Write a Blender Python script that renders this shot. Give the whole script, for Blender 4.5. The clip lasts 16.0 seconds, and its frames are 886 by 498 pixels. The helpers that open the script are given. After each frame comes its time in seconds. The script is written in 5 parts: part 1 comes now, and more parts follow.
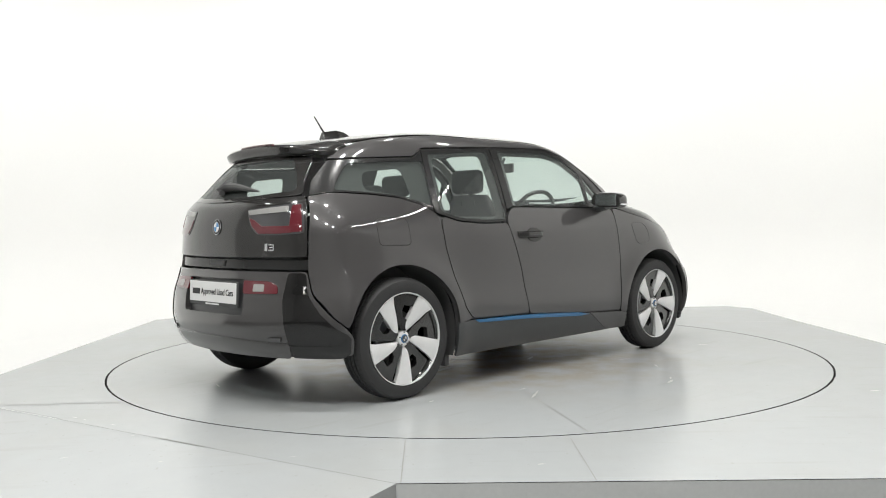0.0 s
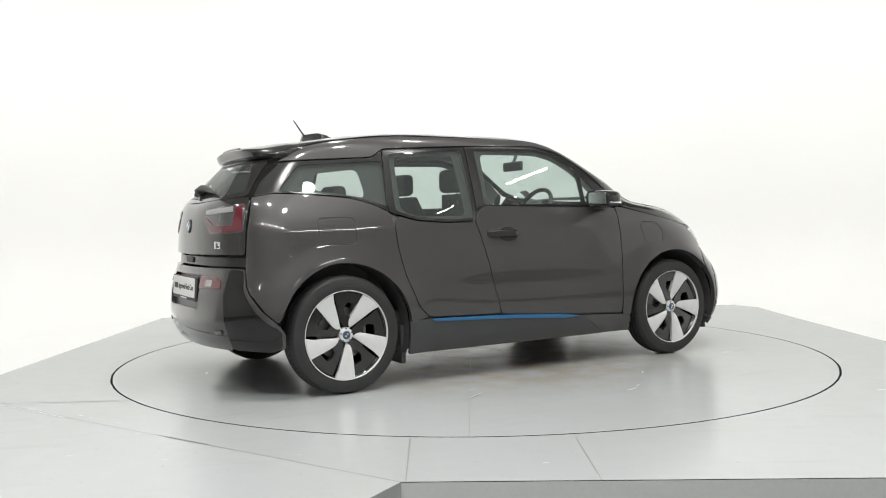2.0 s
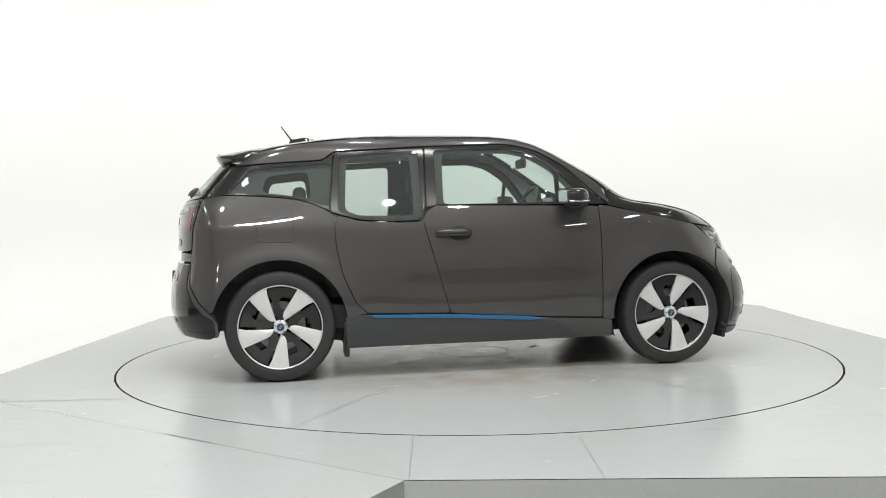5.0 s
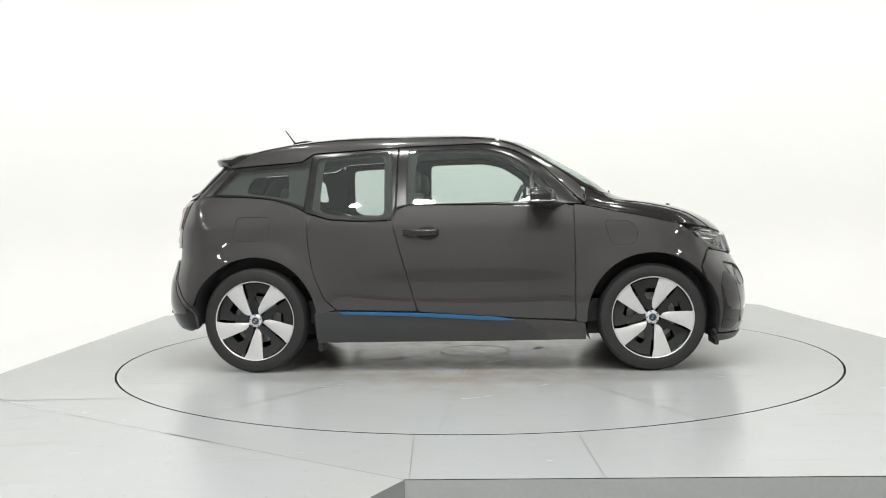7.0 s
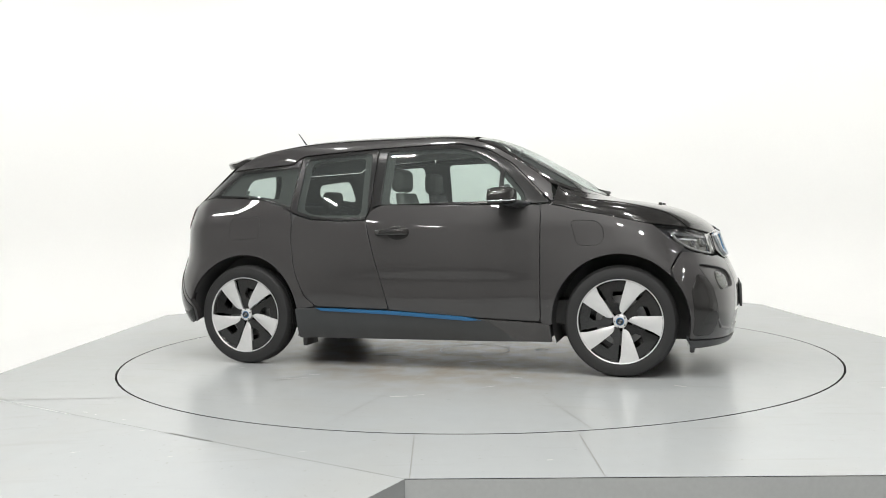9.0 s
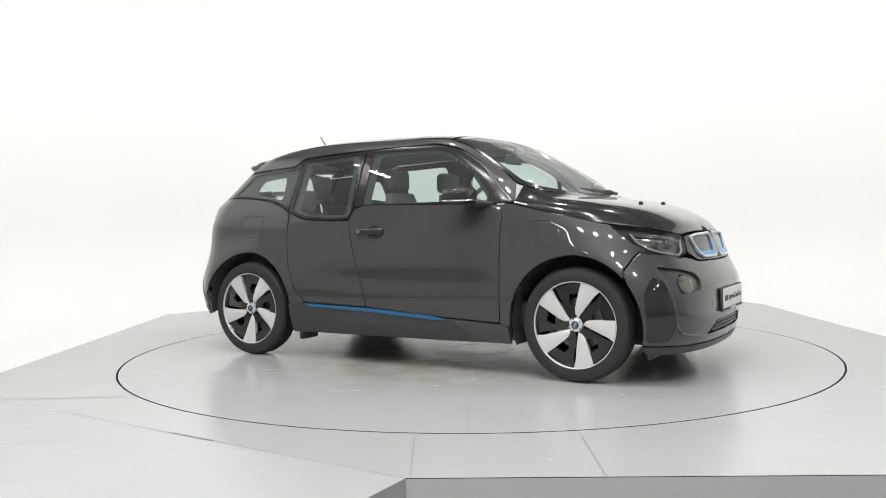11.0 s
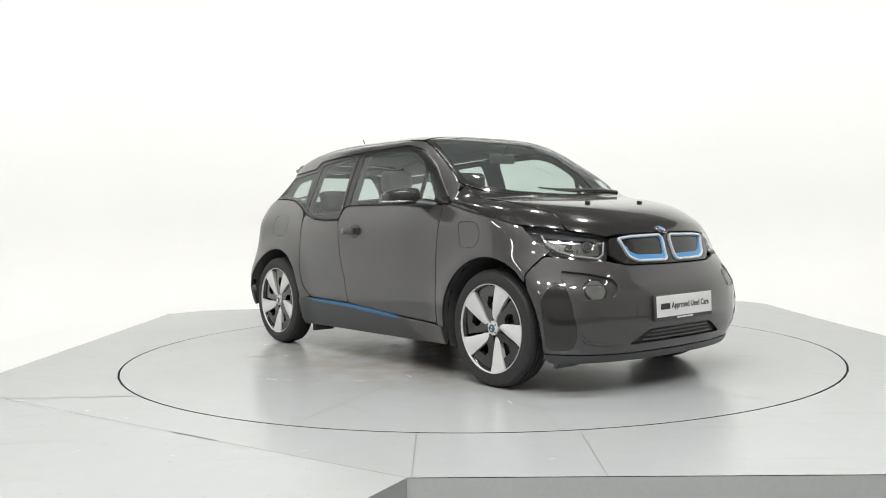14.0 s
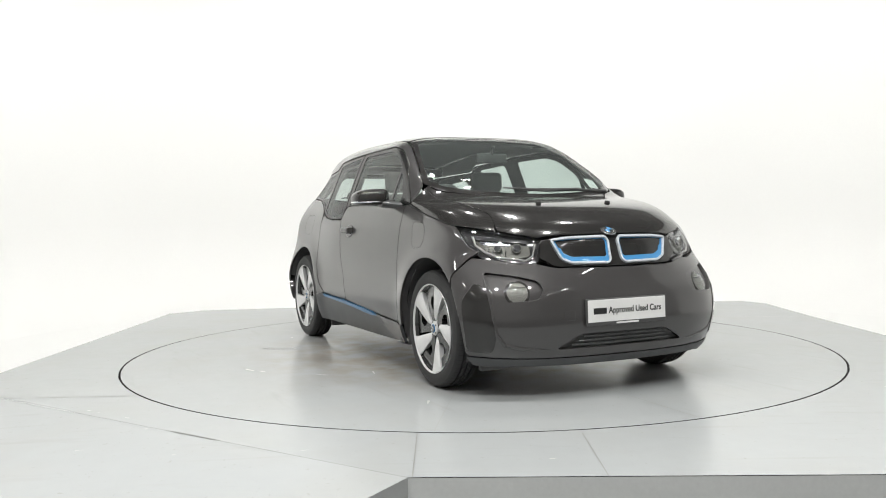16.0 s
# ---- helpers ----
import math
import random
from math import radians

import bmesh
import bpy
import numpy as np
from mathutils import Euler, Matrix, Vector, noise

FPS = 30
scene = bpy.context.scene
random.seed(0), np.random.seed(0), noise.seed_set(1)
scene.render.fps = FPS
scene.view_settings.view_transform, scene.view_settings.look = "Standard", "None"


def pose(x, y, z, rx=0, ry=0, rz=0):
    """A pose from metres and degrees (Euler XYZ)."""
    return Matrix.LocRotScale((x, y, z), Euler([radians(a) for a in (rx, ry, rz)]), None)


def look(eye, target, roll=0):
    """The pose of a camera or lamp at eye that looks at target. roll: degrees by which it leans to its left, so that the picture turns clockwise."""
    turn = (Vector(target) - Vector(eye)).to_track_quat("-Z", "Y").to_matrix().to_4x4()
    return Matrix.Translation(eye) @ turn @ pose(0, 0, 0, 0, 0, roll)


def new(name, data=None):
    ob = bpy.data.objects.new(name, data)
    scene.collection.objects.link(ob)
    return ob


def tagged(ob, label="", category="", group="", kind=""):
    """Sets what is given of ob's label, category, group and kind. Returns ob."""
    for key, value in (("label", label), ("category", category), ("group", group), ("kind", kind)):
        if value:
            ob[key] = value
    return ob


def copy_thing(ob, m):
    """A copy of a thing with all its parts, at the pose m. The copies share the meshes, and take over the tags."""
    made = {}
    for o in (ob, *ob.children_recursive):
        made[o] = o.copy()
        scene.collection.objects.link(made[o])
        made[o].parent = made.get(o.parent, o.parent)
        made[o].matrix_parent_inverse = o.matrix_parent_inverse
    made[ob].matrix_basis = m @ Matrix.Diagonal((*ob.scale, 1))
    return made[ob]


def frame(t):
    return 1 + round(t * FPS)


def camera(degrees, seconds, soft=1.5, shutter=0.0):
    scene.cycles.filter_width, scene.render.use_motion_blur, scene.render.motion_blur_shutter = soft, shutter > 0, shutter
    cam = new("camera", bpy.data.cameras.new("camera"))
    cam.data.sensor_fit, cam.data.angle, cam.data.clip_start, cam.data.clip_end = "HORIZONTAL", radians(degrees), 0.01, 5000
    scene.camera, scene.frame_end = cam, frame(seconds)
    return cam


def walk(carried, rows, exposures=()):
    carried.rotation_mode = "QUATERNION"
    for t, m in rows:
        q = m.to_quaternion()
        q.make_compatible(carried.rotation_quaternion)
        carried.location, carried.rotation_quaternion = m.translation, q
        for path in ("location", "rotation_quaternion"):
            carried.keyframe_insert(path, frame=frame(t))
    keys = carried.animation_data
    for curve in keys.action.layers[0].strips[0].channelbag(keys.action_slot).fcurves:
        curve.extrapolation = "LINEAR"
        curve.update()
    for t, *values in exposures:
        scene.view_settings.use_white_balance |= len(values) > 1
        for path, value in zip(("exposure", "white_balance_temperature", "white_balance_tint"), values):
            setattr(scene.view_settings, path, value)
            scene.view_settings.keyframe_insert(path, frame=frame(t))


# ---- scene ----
cam = camera(54.35, 16.0, 1.0)

CAM_AT = (0.0, -6.447, 0.993)


def aim(yaw, pitch):
    """Camera pose on its tripod: yaw to its left and pitch upwards, in degrees."""
    return pose(*CAM_AT) @ pose(0, 0, 0, 0, 0, yaw + 0.035) @ pose(0, 0, 0, 90 + pitch - 0.228) @ pose(0, 0, 0, 0, 0, -0.982)


walk(cam, [(t, aim(y, p)) for t, y, p in (
    (0, 1.38, -1.56), (0.75, 1.52, -1.59), (1.5, 1.65, -1.625), (2.5, 1.76, -1.67), (3.5, 1.85, -1.707), (5.2, 1.92, -1.75),
    (7, 1.955, -1.79), (9, 1.97, -1.83), (11, 2.02, -1.87), (12.5, 2.07, -1.893), (14.5, 2.13, -1.903), (16, 2.165, -1.915))],
    [(0, 0.06), (16, 0.06)])

# ---- world and lights ----
world = bpy.data.worlds.new("world")
scene.world = world
world.use_nodes = True
world.node_tree.nodes["Background"].inputs[0].default_value = (0.9, 0.95, 1.0, 1)
world.node_tree.nodes["Background"].inputs[1].default_value = 0.05


def area_lamp(at, target, size, size_y, watts, colour=(1, 0.995, 0.965), shape="RECTANGLE"):
    data = bpy.data.lights.new("studio_lamp", "AREA")
    data.shape, data.size, data.size_y, data.energy, data.color = shape, size, size_y, watts, colour
    ob = new("studio_lamp", data)
    ob.matrix_world = look(at, target)
    return ob


# ceiling fittings: round floods over the stage and the hall, and long tubes that wash the white wall
FLOODS = [(x, y) for y in (-5.0, -2.3, 0.4) for x in (-2.3, -0.9, 0.5, 1.9)]
for fx, fy in FLOODS:
    area_lamp((fx, fy, 4.55), (fx, fy, 0), 0.30, 0.30, {-5.0: 76, -2.3: 50, 0.4: 22}[fy] * (0.95 if abs(fx) < 1.5 else 0.75), shape="DISK")
TUBES = [(x, y) for x in (-5.0, 5.0) for y in (-7.6, -5.6, -3.6, -1.6)]
for fx, fy in TUBES:
    area_lamp((fx, fy, 4.68), (fx, fy, 0), 0.10, 0.7, 17)
WASHES = [(-4.7, 0.9), (-3.9, 2.6), (-2.4, 3.8), (-0.8, 4.35), (0.8, 4.35), (2.4, 3.8), (3.9, 2.6), (4.7, 0.9)]
for fx, fy in WASHES:
    d = Vector((fx, fy, 0)).normalized()
    area_lamp((fx, fy, 4.7), (fx + d.x * 1.5, fy + d.y * 1.5, 3.1), 1.5, 0.16, 62)

# ---- materials ----


def mat(name, base, rough=0.5, metal=0.0, vary=0.12, scale=6.0, fine=90.0, bump=0.0, coat=0.0, rough_vary=0.1, spec=0.5, transmission=0.0):
    """Principled material with stains at one scale and grain at another."""
    m = bpy.data.materials.new(name)
    m.use_nodes = True
    nt = m.node_tree
    b = nt.nodes["Principled BSDF"]
    b.inputs["Metallic"].default_value = metal
    b.inputs["Specular IOR Level"].default_value = spec
    b.inputs["Coat Weight"].default_value = coat
    b.inputs["Coat Roughness"].default_value, b.inputs["Coat IOR"].default_value = 0.004, 1.52
    b.inputs["Transmission Weight"].default_value = transmission
    tc = nt.nodes.new("ShaderNodeTexCoord")
    n1, n2 = nt.nodes.new("ShaderNodeTexNoise"), nt.nodes.new("ShaderNodeTexNoise")
    for n, s in ((n1, scale), (n2, fine)):
        n.inputs["Scale"].default_value, n.inputs["Detail"].default_value = s, 5
        nt.links.new(tc.outputs["Object"], n.inputs["Vector"])
    add = nt.nodes.new("ShaderNodeMath")
    add.operation = "ADD"
    half = nt.nodes.new("ShaderNodeMath")
    half.operation, half.inputs[1].default_value = "MULTIPLY", 0.5
    nt.links.new(n1.outputs["Fac"], add.inputs[0])
    nt.links.new(n2.outputs["Fac"], add.inputs[1])
    nt.links.new(add.outputs[0], half.inputs[0])
    ramp = nt.nodes.new("ShaderNodeValToRGB")
    ramp.color_ramp.elements[0].position, ramp.color_ramp.elements[1].position = 0.3, 0.7
    ramp.color_ramp.elements[0].color = (*[c * (1 - vary) for c in base], 1)
    ramp.color_ramp.elements[1].color = (*[min(1, c * (1 + vary)) for c in base], 1)
    nt.links.new(half.outputs[0], ramp.inputs[0])
    nt.links.new(ramp.outputs[0], b.inputs["Base Color"])
    mr = nt.nodes.new("ShaderNodeMapRange")
    mr.inputs["From Min"].default_value, mr.inputs["From Max"].default_value = 0.3, 0.7
    mr.inputs["To Min"].default_value, mr.inputs["To Max"].default_value = max(0, rough * (1 - rough_vary)), min(1, rough * (1 + rough_vary))
    nt.links.new(half.outputs[0], mr.inputs["Value"])
    nt.links.new(mr.outputs[0], b.inputs["Roughness"])
    if bump:
        bp = nt.nodes.new("ShaderNodeBump")
        bp.inputs["Strength"].default_value, bp.inputs["Distance"].default_value = bump, 0.002
        nt.links.new(n2.outputs["Fac"], bp.inputs["Height"])
        nt.links.new(bp.outputs[0], b.inputs["Normal"])
    return m


def glass_mat(name, tint, rough=0.0, haze=0.06):
    """Thin pane: mostly clear, tinted, with more gloss at a slant."""
    m = bpy.data.materials.new(name)
    m.use_nodes = True
    nt = m.node_tree
    nt.nodes.remove(nt.nodes["Principled BSDF"])
    out = nt.nodes["Material Output"]
    tr, gl, mix, lw, pw, ma = (nt.nodes.new("ShaderNode" + k) for k in ("BsdfTransparent", "BsdfGlossy", "MixShader", "LayerWeight", "Math", "Math"))
    tr.inputs[0].default_value = (*tint, 1)
    gl.inputs["Roughness"].default_value = rough
    lw.inputs["Blend"].default_value = 0.5
    pw.operation, pw.inputs[1].default_value = "POWER", 4.5
    ma.operation, ma.inputs[1].default_value, ma.inputs[2].default_value = "MULTIPLY_ADD", 0.55, 0.06
    nt.links.new(lw.outputs["Facing"], pw.inputs[0])
    nt.links.new(pw.outputs[0], ma.inputs[0])
    nt.links.new(ma.outputs[0], mix.inputs[0])
    nt.links.new(tr.outputs[0], mix.inputs[1])
    nt.links.new(gl.outputs[0], mix.inputs[2])
    # faint pale diffuse layer in the pane, standing for the haze of reflected hall light
    veil, veil_mix = nt.nodes.new("ShaderNodeBsdfDiffuse"), nt.nodes.new("ShaderNodeMixShader")
    veil.inputs[0].default_value = (0.55, 0.60, 0.59, 1)
    veil_mix.inputs[0].default_value = haze
    nt.links.new(mix.outputs[0], veil_mix.inputs[1])
    nt.links.new(veil.outputs[0], veil_mix.inputs[2])
    nt.links.new(veil_mix.outputs[0], out.inputs[0])
    return m


M_PAINT = mat("brown_grey_metallic_paint", (0.0485, 0.0462, 0.0464), 0.38, 0.15, 0.05, 3, 900, 0.0, 1.0, spec=0.3)
M_DEEP = mat("deep_gloss_black", (0.012, 0.0118, 0.0118), 0.07, 0.0, 0.1, 4, 300, 0.0, 0.0, spec=0.45)
M_BLACK = mat("gloss_black_paint", (0.022, 0.0212, 0.0206), 0.2, 0.0, 0.1, 4, 300, 0.0, 0.75, spec=0.2)
M_FRAME = mat("black_window_trim", (0.020, 0.020, 0.020), 0.2, 0.0, 0.1, 8, 300, 0.0, 0.0, spec=0.4)
M_DULL = mat("dull_lamp_reflector", (0.14, 0.138, 0.122), 0.32, 0.4, 0.1, 30, 200)
M_DARKTRIM = mat("satin_dark_grey_plastic", (0.042, 0.044, 0.046), 0.38, 0.0, 0.12, 9, 400, 0.05, 0.15)
M_RUBBER = mat("tyre_rubber", (0.022, 0.022, 0.0225), 0.62, 0.0, 0.2, 12, 260, 0.2)
M_SILVER = mat("machined_alloy", (0.72, 0.72, 0.72), 0.32, 0.30, 0.05, 30, 500)
M_RIMBLACK = mat("gloss_black_alloy", (0.013, 0.013, 0.013), 0.18, 0.0, 0.1, 12, 300, 0, 0.6)
M_BLUE = mat("satin_electric_blue", (0.012, 0.115, 0.27), 0.38, 0.0, 0.06, 8, 300, 0, 0.4)
M_LIGHTBLUE = mat("bright_blue_plastic", (0.05, 0.24, 0.50), 0.3, 0.0, 0.06, 8, 300, 0, 0.4)
M_CHROME = mat("satin_chrome", (0.75, 0.76, 0.78), 0.16, 1.0, 0.03, 20, 200)
M_STEEL = mat("worn_dark_steel", (0.30, 0.30, 0.30), 0.4, 0.6, 0.2, 20, 300)
M_PEARL = mat("pale_silver_plastic", (0.58, 0.62, 0.66), 0.28, 0.25, 0.04, 12, 200, 0, 0.4)
M_WHITE = mat("white_print", (0.75, 0.75, 0.74), 0.45, 0.0, 0.04, 10, 100)
M_INK = mat("black_print", (0.012, 0.012, 0.012), 0.5, 0, 0.05)
M_RED = mat("red_lamp_plastic", (0.11, 0.014, 0.021), 0.16, 0, 0.08, 20, 200, 0, 0.8)
M_SMOKE = mat("smoked_lamp_body", (0.055, 0.055, 0.058), 0.15, 0, 0.1, 20, 200, 0, 0.8)
M_LAMPWHITE = mat("milky_lamp_strip", (0.30, 0.30, 0.29), 0.22, 0, 0.05, 20, 200, 0, 0.6)
M_GRILLE = mat("dark_mesh_plastic", (0.055, 0.056, 0.058), 0.5, 0, 0.2, 40, 600, 0.2)
M_SEAT = mat("grey_wool_cloth", (0.13, 0.128, 0.124), 0.9, 0, 0.12, 30, 500, 0.3)
M_SEATDARK = mat("charcoal_cloth", (0.075, 0.074, 0.072), 0.9, 0, 0.12, 30, 500, 0.3)
M_CABIN = mat("black_cabin_plastic", (0.065, 0.065, 0.065), 0.6, 0, 0.15, 12, 300, 0.1)
M_LINING = mat("pale_headlining", (0.36, 0.355, 0.34), 0.95, 0, 0.06, 20, 400, 0.1)
M_TRIMGREY = mat("warm_grey_cabin_trim", (0.05, 0.049, 0.047), 0.8, 0, 0.08, 15, 300, 0.1)
M_GLASS = glass_mat("green_tinted_glass", (0.80, 0.88, 0.85))
M_GLASSDARK = glass_mat("privacy_glass", (0.77, 0.84, 0.815))
M_CLEAR = glass_mat("clear_lamp_cover", (0.93, 0.94, 0.95), haze=0.01)


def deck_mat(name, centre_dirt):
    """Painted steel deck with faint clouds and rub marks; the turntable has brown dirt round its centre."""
    m = mat(name, (0.386, 0.402, 0.406), 0.24, 0.0, 0.02, 0.9, 9, 0.0, 0.0, 0.03, spec=0.55)
    nt = m.node_tree
    b = nt.nodes["Principled BSDF"]
    colour = b.inputs["Base Color"].links[0].from_socket
    tc = nt.nodes.new("ShaderNodeTexCoord")

    def noise(scale, stretch, lo, hi, top):
        mp, n, r = (nt.nodes.new("ShaderNode" + k) for k in ("Mapping", "TexNoise", "MapRange"))
        mp.inputs["Scale"].default_value, mp.inputs["Rotation"].default_value = (stretch, 1, 1), (0, 0, 0.6 * scale)
        n.inputs["Scale"].default_value, n.inputs["Detail"].default_value = scale, 6
        r.inputs["From Min"].default_value, r.inputs["From Max"].default_value, r.inputs["To Max"].default_value = lo, hi, top
        nt.links.new(tc.outputs["Object"], mp.inputs[0])
        nt.links.new(mp.outputs[0], n.inputs["Vector"])
        nt.links.new(n.outputs["Fac"], r.inputs["Value"])
        return r.outputs[0]

    layers = [(noise(1.6, 1, 0.48, 0.72, 0.5), (0.375, 0.380, 0.368)), (noise(14, 0.12, 0.60, 0.75, 0.35), (0.33, 0.335, 0.325)), (noise(34, 1, 0.66, 0.74, 0.45), (0.29, 0.285, 0.27))]
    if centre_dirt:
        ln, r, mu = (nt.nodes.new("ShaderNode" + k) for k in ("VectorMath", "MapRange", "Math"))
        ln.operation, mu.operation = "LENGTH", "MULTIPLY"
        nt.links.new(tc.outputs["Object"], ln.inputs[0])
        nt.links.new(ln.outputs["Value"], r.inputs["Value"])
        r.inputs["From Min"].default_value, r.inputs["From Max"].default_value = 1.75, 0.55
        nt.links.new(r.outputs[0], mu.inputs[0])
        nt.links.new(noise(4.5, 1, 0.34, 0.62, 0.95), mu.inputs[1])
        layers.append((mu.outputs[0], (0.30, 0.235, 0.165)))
    for fac, tint in layers:
        mix = nt.nodes.new("ShaderNodeMix")
        mix.data_type = "RGBA"
        nt.links.new(fac, mix.inputs[0])
        nt.links.new(colour, mix.inputs[6])
        mix.inputs[7].default_value = (*tint, 1)
        colour = mix.outputs[2]
    nt.links.new(colour, b.inputs["Base Color"])
    return m


M_DECK = deck_mat("pale_grey_painted_steel", False)
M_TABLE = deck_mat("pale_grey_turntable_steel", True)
M_FACE = mat("grey_painted_fascia", (0.66, 0.68, 0.675), 0.5, 0, 0.05, 3, 60, 0.02)
M_CYC = mat("white_studio_wall_paint", (0.81, 0.81, 0.80), 0.8, 0, 0.012, 0.8, 40, 0.02)
M_CEIL = mat("dark_ceiling_paint", (0.10, 0.10, 0.10), 0.85, 0, 0.1, 2, 30)
M_BACKWALL = mat("grey_hall_paint", (0.50, 0.495, 0.49), 0.85, 0, 0.1, 2, 30)
M_HALL = mat("dark_hall_floor", (0.055, 0.055, 0.055), 0.6, 0, 0.15, 2, 60)
M_GROOVE = mat("dark_gap", (0.025, 0.025, 0.025), 0.9, 0, 0.1, 10, 100)
M_SEAM = mat("dark_plate_joint", (0.20, 0.20, 0.195), 0.7, 0, 0.2, 30, 200)
M_SCUFF = mat("grey_scuff", (0.34, 0.34, 0.33), 0.7, 0, 0.25, 30, 200)

# ---- mesh helpers ----


def part(name, bm, material, parent=None, label="", smooth=0.6):
    me = bpy.data.meshes.new(name)
    bm.normal_update()
    bm.to_mesh(me)
    bm.free()
    me.materials.append(material)
    if smooth:
        for p in me.polygons:
            p.use_smooth = True
        me.set_sharp_from_angle(angle=smooth)
    ob = new(name, me)
    if parent:
        ob.parent = parent
    if label:
        tagged(ob, label)
    return ob


def box(bm, x0, x1, y0, y1, z0, z1, bevel=0.0, seg=2, m=None):
    r = bmesh.ops.create_cube(bm, size=1.0)
    vs = r["verts"]
    bmesh.ops.transform(bm, verts=vs, matrix=Matrix.Translation(((x0 + x1) / 2, (y0 + y1) / 2, (z0 + z1) / 2)) @ Matrix.Diagonal((x1 - x0, y1 - y0, z1 - z0, 1)))
    if bevel:
        es = {e for v in vs for e in v.link_edges}
        g = bmesh.ops.bevel(bm, geom=list(es), offset=bevel, segments=seg, profile=0.5, affect="EDGES", clamp_overlap=True)
        vs = list({v for f in g["faces"] for v in f.verts} | {v for v in vs if v.is_valid})
    if m is not None:
        bmesh.ops.transform(bm, verts=vs, matrix=m)
    return vs


def prism(bm, outline, z0, z1):
    """Upright prism over a plan outline given anticlockwise."""
    lo, hi = [bm.verts.new((x, y, z0)) for x, y in outline], [bm.verts.new((x, y, z1)) for x, y in outline]
    bm.faces.new(hi)
    bm.faces.new(lo[::-1])
    n = len(outline)
    for i in range(n):
        bm.faces.new((lo[i], lo[(i + 1) % n], hi[(i + 1) % n], hi[i]))


def lathe(bm, profile, seg=64, axis="y", at=(0, 0, 0)):
    """Turns (radius, along) pairs round an axis."""
    rings = []
    for r, a in profile:
        ring = []
        for k in range(seg):
            c, s = math.cos(2 * math.pi * k / seg) * r, math.sin(2 * math.pi * k / seg) * r
            p = (c, a, s) if axis == "y" else (c, s, a) if axis == "z" else (a, c, s)
            ring.append(bm.verts.new(Vector(p) + Vector(at)))
        rings.append(ring)
    for a, b in zip(rings, rings[1:]):
        for k in range(seg):
            bm.faces.new((a[k], a[(k + 1) % seg], b[(k + 1) % seg], b[k]))
    bmesh.ops.recalc_face_normals(bm, faces=bm.faces)


def tube(bm, pts, r, seg=8, closed=False):
    """Round bar along points; r is one radius or one for each point."""
    pts = [Vector(p) for p in pts]
    rings, n = [], len(pts)
    for i, p in enumerate(pts):
        a, b = (pts[i - 1], pts[(i + 1) % n]) if closed else (pts[max(0, i - 1)], pts[min(n - 1, i + 1)])
        d = (b - a).normalized()
        u = d.cross(Vector((0, 0, 1)) if abs(d.z) < 0.9 else Vector((1, 0, 0))).normalized()
        v = d.cross(u)
        rr = r[i] if isinstance(r, (list, tuple)) else r
        rings.append([bm.verts.new(p + (u * math.cos(2 * math.pi * k / seg) + v * math.sin(2 * math.pi * k / seg)) * rr) for k in range(seg)])
    for a, b in list(zip(rings, rings[1:])) + ([(rings[-1], rings[0])] if closed else []):
        for k in range(seg):
            bm.faces.new((a[k], a[(k + 1) % seg], b[(k + 1) % seg], b[k]))
    if not closed:
        bm.faces.new(rings[0][::-1])
        bm.faces.new(rings[-1])
    bmesh.ops.recalc_face_normals(bm, faces=bm.faces)


def text_part(name, words, height, material, parent, m, label="", depth=0.0006, squeeze=1.0):
    """Lettering as a mesh, its centre at the pose m, reading along m's x axis."""
    cu = bpy.data.curves.new(name, "FONT")
    cu.body, cu.size, cu.align_x, cu.align_y, cu.extrude, cu.offset = words, height, "CENTER", "CENTER", depth, height * 0.022
    ob = bpy.data.objects.new(name, cu)
    scene.collection.objects.link(ob)
    dg = bpy.context.evaluated_depsgraph_get()
    me = bpy.data.meshes.new_from_object(ob.evaluated_get(dg))
    bpy.data.objects.remove(ob)
    me.materials.clear()
    me.materials.append(material)
    me.transform(m @ Matrix.Diagonal((squeeze, 1, 1, 1)))
    o = new(name, me)
    o.parent = parent
    if label:
        tagged(o, label)
    return o


# ---- studio ----
FLOOR_Z = -0.25
TABLE_R = 2.512


